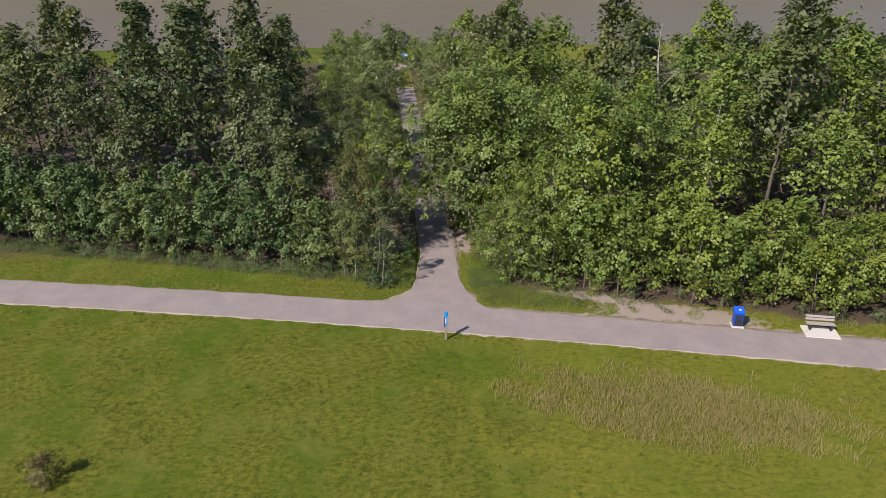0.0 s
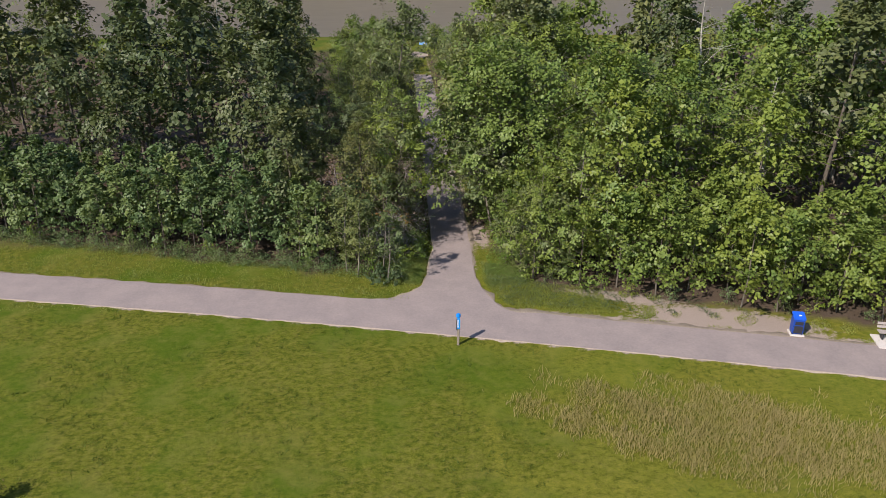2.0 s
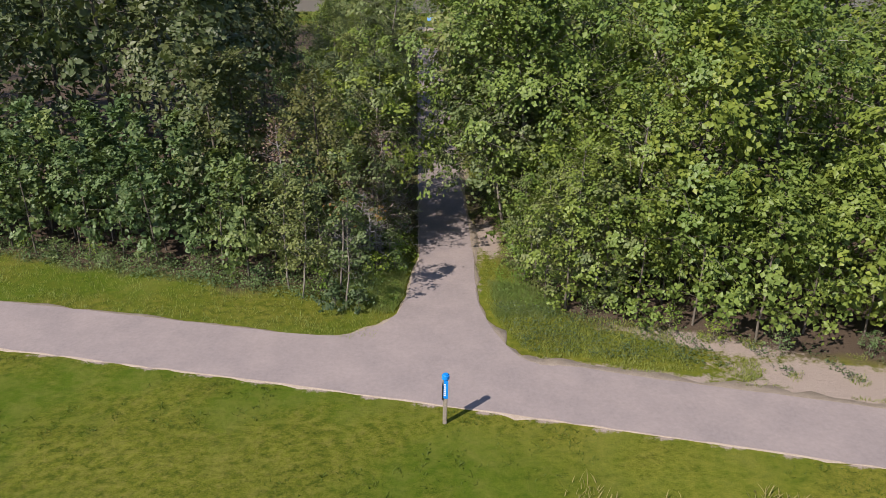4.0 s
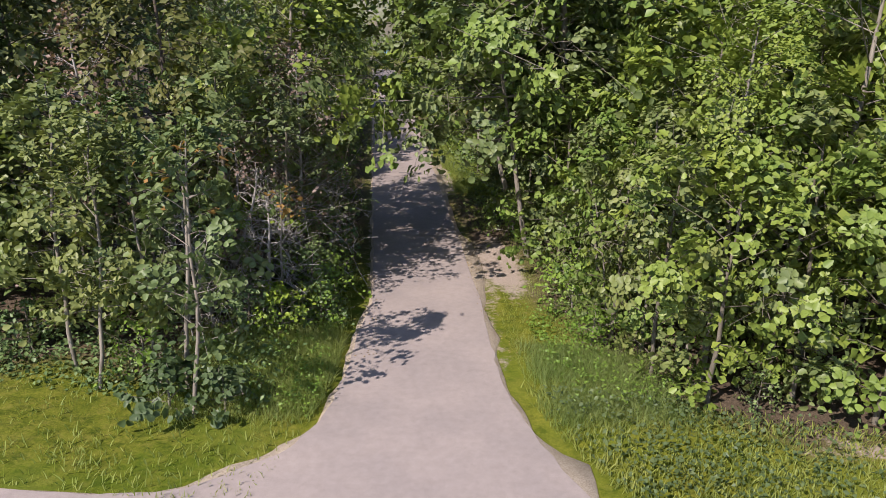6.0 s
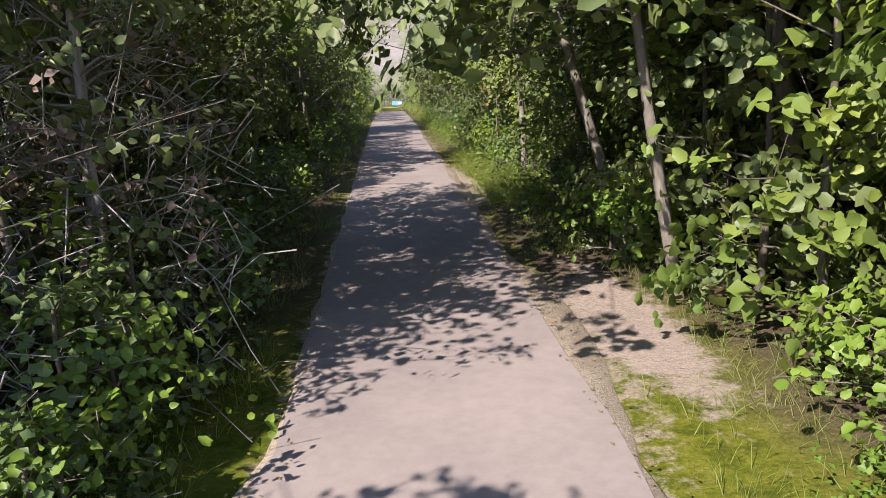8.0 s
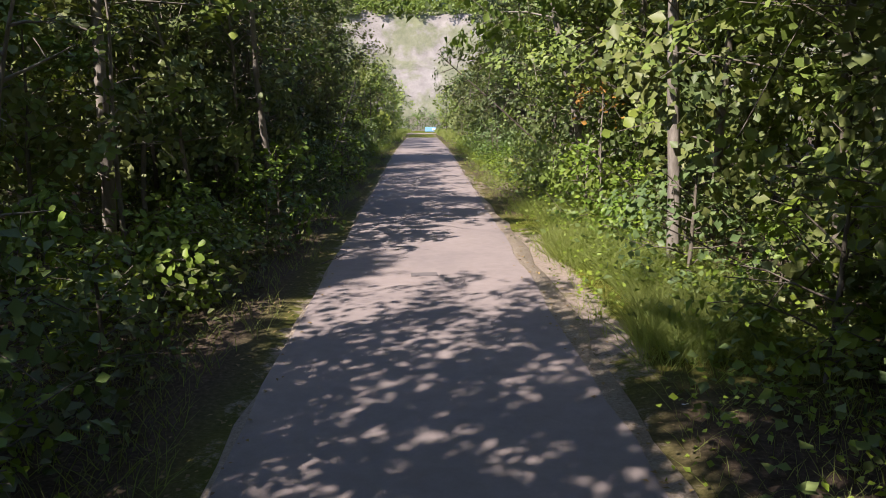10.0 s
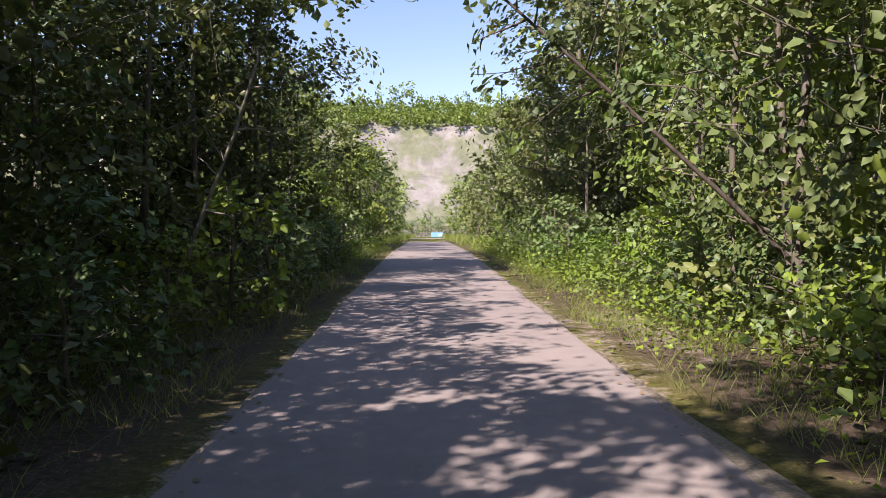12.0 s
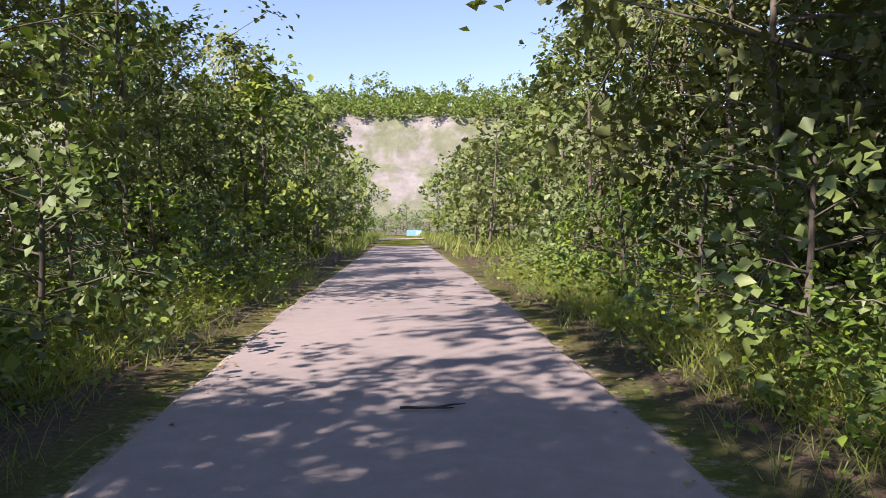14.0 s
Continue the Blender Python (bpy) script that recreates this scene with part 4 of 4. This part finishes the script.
blades("long_grass", long_g, 0.34, 0.004, GRASS, "long soft grass at the trail corner", "grass", 92)
long_r = strew(11000, (1.9, 4.2, 6.8, 11.2), lambda x, y: off_paths(x, y, 0.3) & (y < woods_right(x) + 2.5), 93, 0.18)
blades("long_grass", long_r, 0.27, 0.004, GRASS, "long bright grass by the trail mouth", "grass", 94)
tall_g = strew(22000, (1.55, 3.4, 23.0, 32), lambda x, y: x > 2.0 + 0.25 * np.sin(y * 1.3), 49, 0.2)
blades("tall_grass", tall_g, 0.36, 0.0042, GRASS, "tall bright grass beside the trail", "grass", 50, 0.85)
lush = strew(15000, (-4.2, 3.7, 43.5, 60), lambda x, y: (np.abs(x) > 1.65 + 0.25 * np.sin(y * 1.1) + 0.15 * np.sin(y * 3.3)) & ((x > 2.0) | (y > 50)) & (np.abs(x) > 2.0), 99, 0.2)
blades("tall_grass", lush, 0.30, 0.004, GRASS, "lush bright grass on the trail banks", "grass", 100, 0.9)
bank = strew(11000, (-14, 14, 66, 136), lambda x, y: np.abs(x) > 1.6, 51, 0.5)
blades("bank_grass", bank, 0.5, 0.03, GRASS, "bright grass on the river bank", "grass", 52)


def in_meadow(x, y):
    u, w = (x - 10.8) + 0.25 * (y + 8), (y + 8.0) + 0.22 * (x - 10.8)
    d = np.sqrt((u / 8.2) ** 2 + (w / 3.4) ** 2)
    return d + 0.16 * np.sin(x * 1.3 + 1.9 * y) + 0.12 * np.sin(2.3 * x - 1.1 * y) < np.random.default_rng(3).uniform(0.35, 1.12, len(x))


meadow = strew(17000, (1, 21, -14, -2), in_meadow, 53, 0.35)
blades("dry_meadow", meadow, 0.32, 0.014, DRY, "patch of dry brownish unmown meadow grass", "grass", 54, 0.4)


def herbs(name, xy, height, size, material, label, seed):
    r = np.random.default_rng(seed)
    z = ground_z(xy[:, 0], xy[:, 1]) + r.uniform(0.03, 1.0, len(xy)) ** 1.3 * height
    tagged(new(name, leaf_mesh(name, np.c_[xy, z], size, material, None, 1.0, seed)), label, "undergrowth", kind="stuff")


low_r = strew(3200, (1.9, 16, 1.5, 11), lambda x, y: off_paths(x, y, 0.5) & (y < woods_right(x) + 0.5) & (y > far_edge(x) + 0.7 + 0.05 * x) & ((x < 9) | (np.sin(x * 3.1 + y) > 0.6)), 55, 0.25)
herbs("low_herbs", low_r, 0.35, 0.085, HERB, "low blue-green weeds on the verge", 56)
weeds = strew(13000, (-36, -3.2, 7, 18), lambda x, y: np.abs(y - woods_left(x) - 0.45) < 1.1, 68, 0.22)
herbs("low_herbs", weeds, 0.5, 0.10, LEAF_POPLAR, "leafy weeds at the foot of the young trees", 69)
# left floor: shade put into the colour by a darker leaf than on the right
floor_l = strew(22000, (-6.5, -1.9, 11, 62), lambda x, y: x < -1.9, 57, 0.3)
herbs("undergrowth", floor_l, 0.6, 0.10, LEAF_DARK, "shaded leafy undergrowth beneath the trees", 58)
floor_r = strew(16000, (2.2, 6.5, 11, 62), lambda x, y: (x > 3.0) | (y > 19), 59, 0.3)
herbs("undergrowth", floor_r, 0.6, 0.10, LEAF_POPLAR, "leafy undergrowth beneath the trees", 60)


soft = strew(28000, (-4.4, 3.8, 18, 64), lambda x, y: (np.abs(x) > 1.75 + 0.3 * np.sin(y * 1.7) + 0.2 * np.sin(y * 4.1)) & ((x > 0) | (y > 46) | (x < -2.6)), 95, 0.16)
herbs("trailside_herbs", soft, 0.55, 0.055, LEAF_LIME, "soft light-green herbs along the trail", 96)
tall_h = strew(9500, (1.9, 4.6, 41.5, 50.5), lambda x, y: x > 2.0 + 0.3 * np.sin(1.9 * y) + 0.2 * np.sin(4.3 * y), 143, 0.2)
herbs("tall_herbs", tall_h, 0.85, 0.058, LEAF_LIME, "tall light-green herbs banked beside the trail", 144)
mouth_h = strew(7000, (-4.6, 4.6, 7.4, 13.5), lambda x, y: off_paths(x, y, 0.5) & (np.abs(x) > 2.1) & ((x < 0) | (y < 11.5) | (x > 3.2)), 97, 0.16)
herbs("trailside_herbs", mouth_h, 0.45, 0.06, LEAF_LIME, "bright herbs among the grass at the trail mouth", 98)


# ---- trail marker, litter bin, bench ----
def marker_post(x, y):
    thing = tagged(new("trail_marker"), "wooden trail marker post with a bright blue cap", "marker post")
    thing.matrix_basis = pose(x, y, 0, 0, 0, -8)
    part("post", box(0.13, 0.13, 1.72, 0, 0, -0.05, 0.012), WOOD, thing)
    bm = bmesh.new()
    bmesh.ops.create_cone(bm, cap_ends=True, segments=20, radius1=0.12, radius2=0.115, depth=0.16)
    bmesh.ops.bevel(bm, geom=[e for e in bm.edges if e.verts[0].co.z > 0 and e.verts[1].co.z > 0], offset=0.035, segments=3, affect="EDGES")
    bmesh.ops.translate(bm, vec=(0, 0, 1.75), verts=bm.verts[:])
    part("cap", bm, BLUE_CAP, thing, "bright blue rounded cap")
    part("panel", box(0.14, 0.02, 0.66, 0.02, -0.079, 0.98, 0.006), BLUE_CAP, thing, "blue front panel")
    strip = part("label_strip", box(0.06, 0.006, 0.44, -0.01, -0.094, 1.08, 0.002), WHITE, thing, "pale lettering strip")
    for i in range(5):
        part("bar", box(0.03, 0.004, 0.045, -0.01, -0.101, 1.12 + 0.08 * i, 0.001), BLUE_CAP, strip)
    part("side_plate", box(0.03, 0.22, 0.56, -0.083, 0.0, 0.92, 0.006), BLACK, thing, "dark side plate")


marker_post(-0.52, 0.0)


def litter_bin(x, y):
    thing = tagged(new("litter_bin"), "dark blue litter bin on a small concrete base", "bin")
    thing.matrix_basis = pose(x, y, 0, 0, 0, -13) @ Matrix.Diagonal((0.9, 0.9, 1.0, 1))
    part("base", box(0.80, 0.80, 0.10, 0, 0, -0.02, 0.015), CONCRETE, thing, "small concrete slab")
    part("body", box(0.62, 0.62, 0.86, 0, 0, 0.12, 0.03), BLUE_BIN, thing)
    part("opening", box(0.46, 0.03, 0.20, 0, -0.312, 0.66, 0.01), BLACK, thing, "dark opening flap")
    # black sheet that puts the shade on the lower front into colour
    part("door_panel", box(0.50, 0.02, 0.44, 0, -0.316, 0.17, 0.008), BLACK, thing, "dark sheet for the shaded lower front")
    bm = bmesh.new()
    box(0.68, 0.70, 0.12, 0, 0, 0, 0.03, bm, Matrix.Rotation(radians(14), 4, "X"))
    bmesh.ops.translate(bm, vec=(0, 0, 1.02), verts=bm.verts[:])
    lid = part("lid", bm, plain("bright blue lid", (0.012, 0.11, 0.62), 0.35), thing, "sloping bright blue lid")
    bm = bmesh.new()
    box(0.16, 0.10, 0.006, 0, 0, 0, 0.0, bm, Matrix.Rotation(radians(14), 4, "X"))
    bmesh.ops.translate(bm, vec=(0.05, -0.05, 1.133), verts=bm.verts[:])
    part("sticker", bm, WHITE, lid, "white sticker")
    for sx in (-0.27, 0.27):
        part("foot", box(0.07, 0.5, 0.06, sx, 0, 0.075, 0.005), BLACK, thing)


litter_bin(17.7, 0.15)

part_angle = -14
pad = new("concrete_pad", bpy.data.meshes.new("concrete_pad"))
bm = box(2.0, 1.45, 0.14, 0, 0, -0.06, 0.015)
bm.to_mesh(pad.data)
bm.free()
pad.data.materials.append(CONCRETE)
pad.matrix_basis = pose(22.4, -1.15, 0, 0, 0, part_angle)
tagged(pad, "pale concrete pad under the bench", "slab")


def bench(x, y, turn):
    thing = tagged(new("bench"), "grey weathered wooden bench with a plank back", "bench")
    thing.matrix_basis = pose(x, y, 0.08, 0, 0, turn) @ Matrix.Diagonal((0.92, 0.92, 0.92, 1))
    for i in range(3):
        part("seat_plank", box(1.83, 0.135, 0.045, 0, -0.17 + 0.15 * i, 0.42, 0.008), BENCH_WOOD, thing)
    for i in range(2):
        bm = bmesh.new()
        box(1.83, 0.045, 0.15, 0, 0, 0, 0.008, bm, Matrix.Rotation(radians(-12), 4, "X"))
        bmesh.ops.translate(bm, vec=(0, 0.27 + 0.045 * i, 0.55 + 0.19 * i), verts=bm.verts[:])
        part("back_plank", bm, BENCH_WOOD, thing)
    for sx in (-0.66, 0.66):
        part("leg", box(0.07, 0.40, 0.42, sx, -0.02, 0.0, 0.01), BLACK, thing, "dark metal leg")
        bm = bmesh.new()
        box(0.06, 0.03, 0.50, 0, 0, 0, 0.005, bm, Matrix.Rotation(radians(-12), 4, "X"))
        bmesh.ops.translate(bm, vec=(sx, 0.315, 0.44), verts=bm.verts[:])
        part("back_support", bm, BLACK, thing)


bench(22.5, -0.85, part_angle)

# ---- blue board on the river bank ----
board = tagged(new("information_board"), "light blue information board on a post by the river", "sign")
board.matrix_basis = pose(1.2, 119, float(ground_z(1.2, 119)) - 0.85, 0, 0, 0)
panel = part("panel", box(1.5, 0.08, 0.6, 0, 0, 0.9, 0.03), SIGN_BLUE, board)
part("white_field", box(0.45, 0.01, 0.3, 0.42, -0.047, 1.05, 0.003), WHITE, panel, "white corner of the panel")
for sx in (-0.4, 0.4):
    part("post", box(0.1, 0.1, 1.5, sx, 0.095, -0.1, 0.01), BLACK, board)

# ---- twigs and stones on the trail ----
def lying_twig(x, y, length, turn, seed):
    r = np.random.default_rng(seed)
    n = 7
    p = np.c_[np.linspace(-length / 2, length / 2, n), np.cumsum(r.normal(0, 0.012, n)), 0.045 + r.uniform(0, 0.01, n)]
    v, f = [], []
    tube(p, np.linspace(0.009, 0.004, n), 6, v, f)
    tube([p[4], p[4] + (0.08, 0.07, 0.0), p[4] + (0.16, 0.10, 0.0)], [0.008, 0.006, 0.003], 5, v, f)
    ob = new("fallen_twig", mesh_from("fallen_twig", v, f, BARK_DARK, True))
    ob.matrix_basis = pose(x, y, float(ground_z(x, y)), 0, 0, turn)
    tagged(ob, "thin dark fallen twig lying on the asphalt", "twig", "fallen twigs")


lying_twig(0.17, 49.75, 0.30, -8, 1)
lying_twig(-1.3, 27.3, 0.7, 70, 2)
lying_twig(1.5, 44.2, 0.5, 60, 3)
lying_twig(1.75, 37.5, 0.6, 100, 4)


def bare_sapling(x, y, height, lean, turn, seed):
    """A thin leaning sapling without leaves."""
    v, f, ends, cuts = skeleton_tree(seed, height, 0.012, 0.45, 0.5, 7, twigs=2, lean=0.08, fine=True)
    thing = tagged(new("bare_sapling"), "thin pale leaning sapling without leaves", "tree", "bare saplings")
    (nv, nf) = cuts[0]
    part("trunk", mesh_from("trunk", v[:nv], f[:nf], BARK_GREY, True), None, thing)
    for (v0, f0), (v1, f1) in zip(cuts, cuts[1:]):
        part("branch", mesh_from("branch", v[v0:v1], np.array(f[f0:f1]) - v0, BARK_GREY, True), None, thing)
    thing.matrix_basis = pose(x, y, -0.05, 0, lean, turn)


bare_sapling(-2.75, 37.0, 3.0, 20, 0, 201)
bare_sapling(-3.2, 22.0, 3.2, 12, 20, 202)
bare_sapling(3.9, 10.8, 3.2, -8, 0, 203)
bare_sapling(-3.3, 34.5, 4.0, -8, 0, 204)

# ---- crumpled paper on the verge ----
bm = bmesh.new()
bmesh.ops.create_icosphere(bm, subdivisions=2, radius=0.045)
r = random.Random(21)
for v in bm.verts:
    v.co *= r.uniform(0.7, 1.15)
    v.co.z *= 0.55
me = bpy.data.meshes.new("paper_scrap")
bm.to_mesh(me)
bm.free()
me.materials.append(WHITE)
ob = new("paper_scrap", me)
ob.matrix_basis = pose(1.80, 22.1, 0.02, 0, 0, 25)
tagged(ob, "small crumpled white paper scrap on the soil", "litter")

# ---- low marker stub beside the trail ----
stub = tagged(new("stub_post"), "short grey wooden post beside the trail", "post")
stub.matrix_basis = pose(-2.5, 45.8, -0.02, 2, 3, 10)
part("shaft", box(0.10, 0.10, 0.62, 0, 0, 0, 0.012), WOOD, stub)
part("top", box(0.11, 0.11, 0.05, 0, 0, 0.62, 0.012), BENCH_WOOD, stub, "paler weathered top")

# ---- small repair in the asphalt ----
bm = box(0.34, 0.20, 0.010, 0, 0, 0, 0.003)
me = bpy.data.meshes.new("asphalt_repair")
bm.to_mesh(me)
bm.free()
me.materials.append(plain("darker asphalt repair", (0.17, 0.15, 0.145), 0.9, spread=0.25, scale=60))
ob = new("asphalt_repair", me)
ob.matrix_basis = pose(-0.04, 26.35, 0.024, 0, 0, 3)
tagged(ob, "small dark rectangular repair in the asphalt", "repair")

# ---- fallen leaves along the edges ----
r = np.random.default_rng(77)
n = 1500
side_ = np.where(r.random(n) < 0.5, -1, 1)
fx2 = side_ * (HALF + np.abs(r.normal(0, 0.35, n)) - 0.12)
fy2 = r.uniform(9.5, 58, n)
pts = np.c_[fx2, fy2, ground_z(fx2, fy2) + 0.042]
LITTER = leaf_mat("dry fallen leaf", (0.13, 0.085, 0.05), (0.28, 0.19, 0.10), (0.42, 0.32, 0.10), 0.1, 0.8)
tagged(new("fallen_leaves", leaf_mesh("fallen_leaves", pts, 0.038, LITTER, None, 3.0, 78)), "dry fallen leaves along the trail edges", "leaves", kind="stuff")
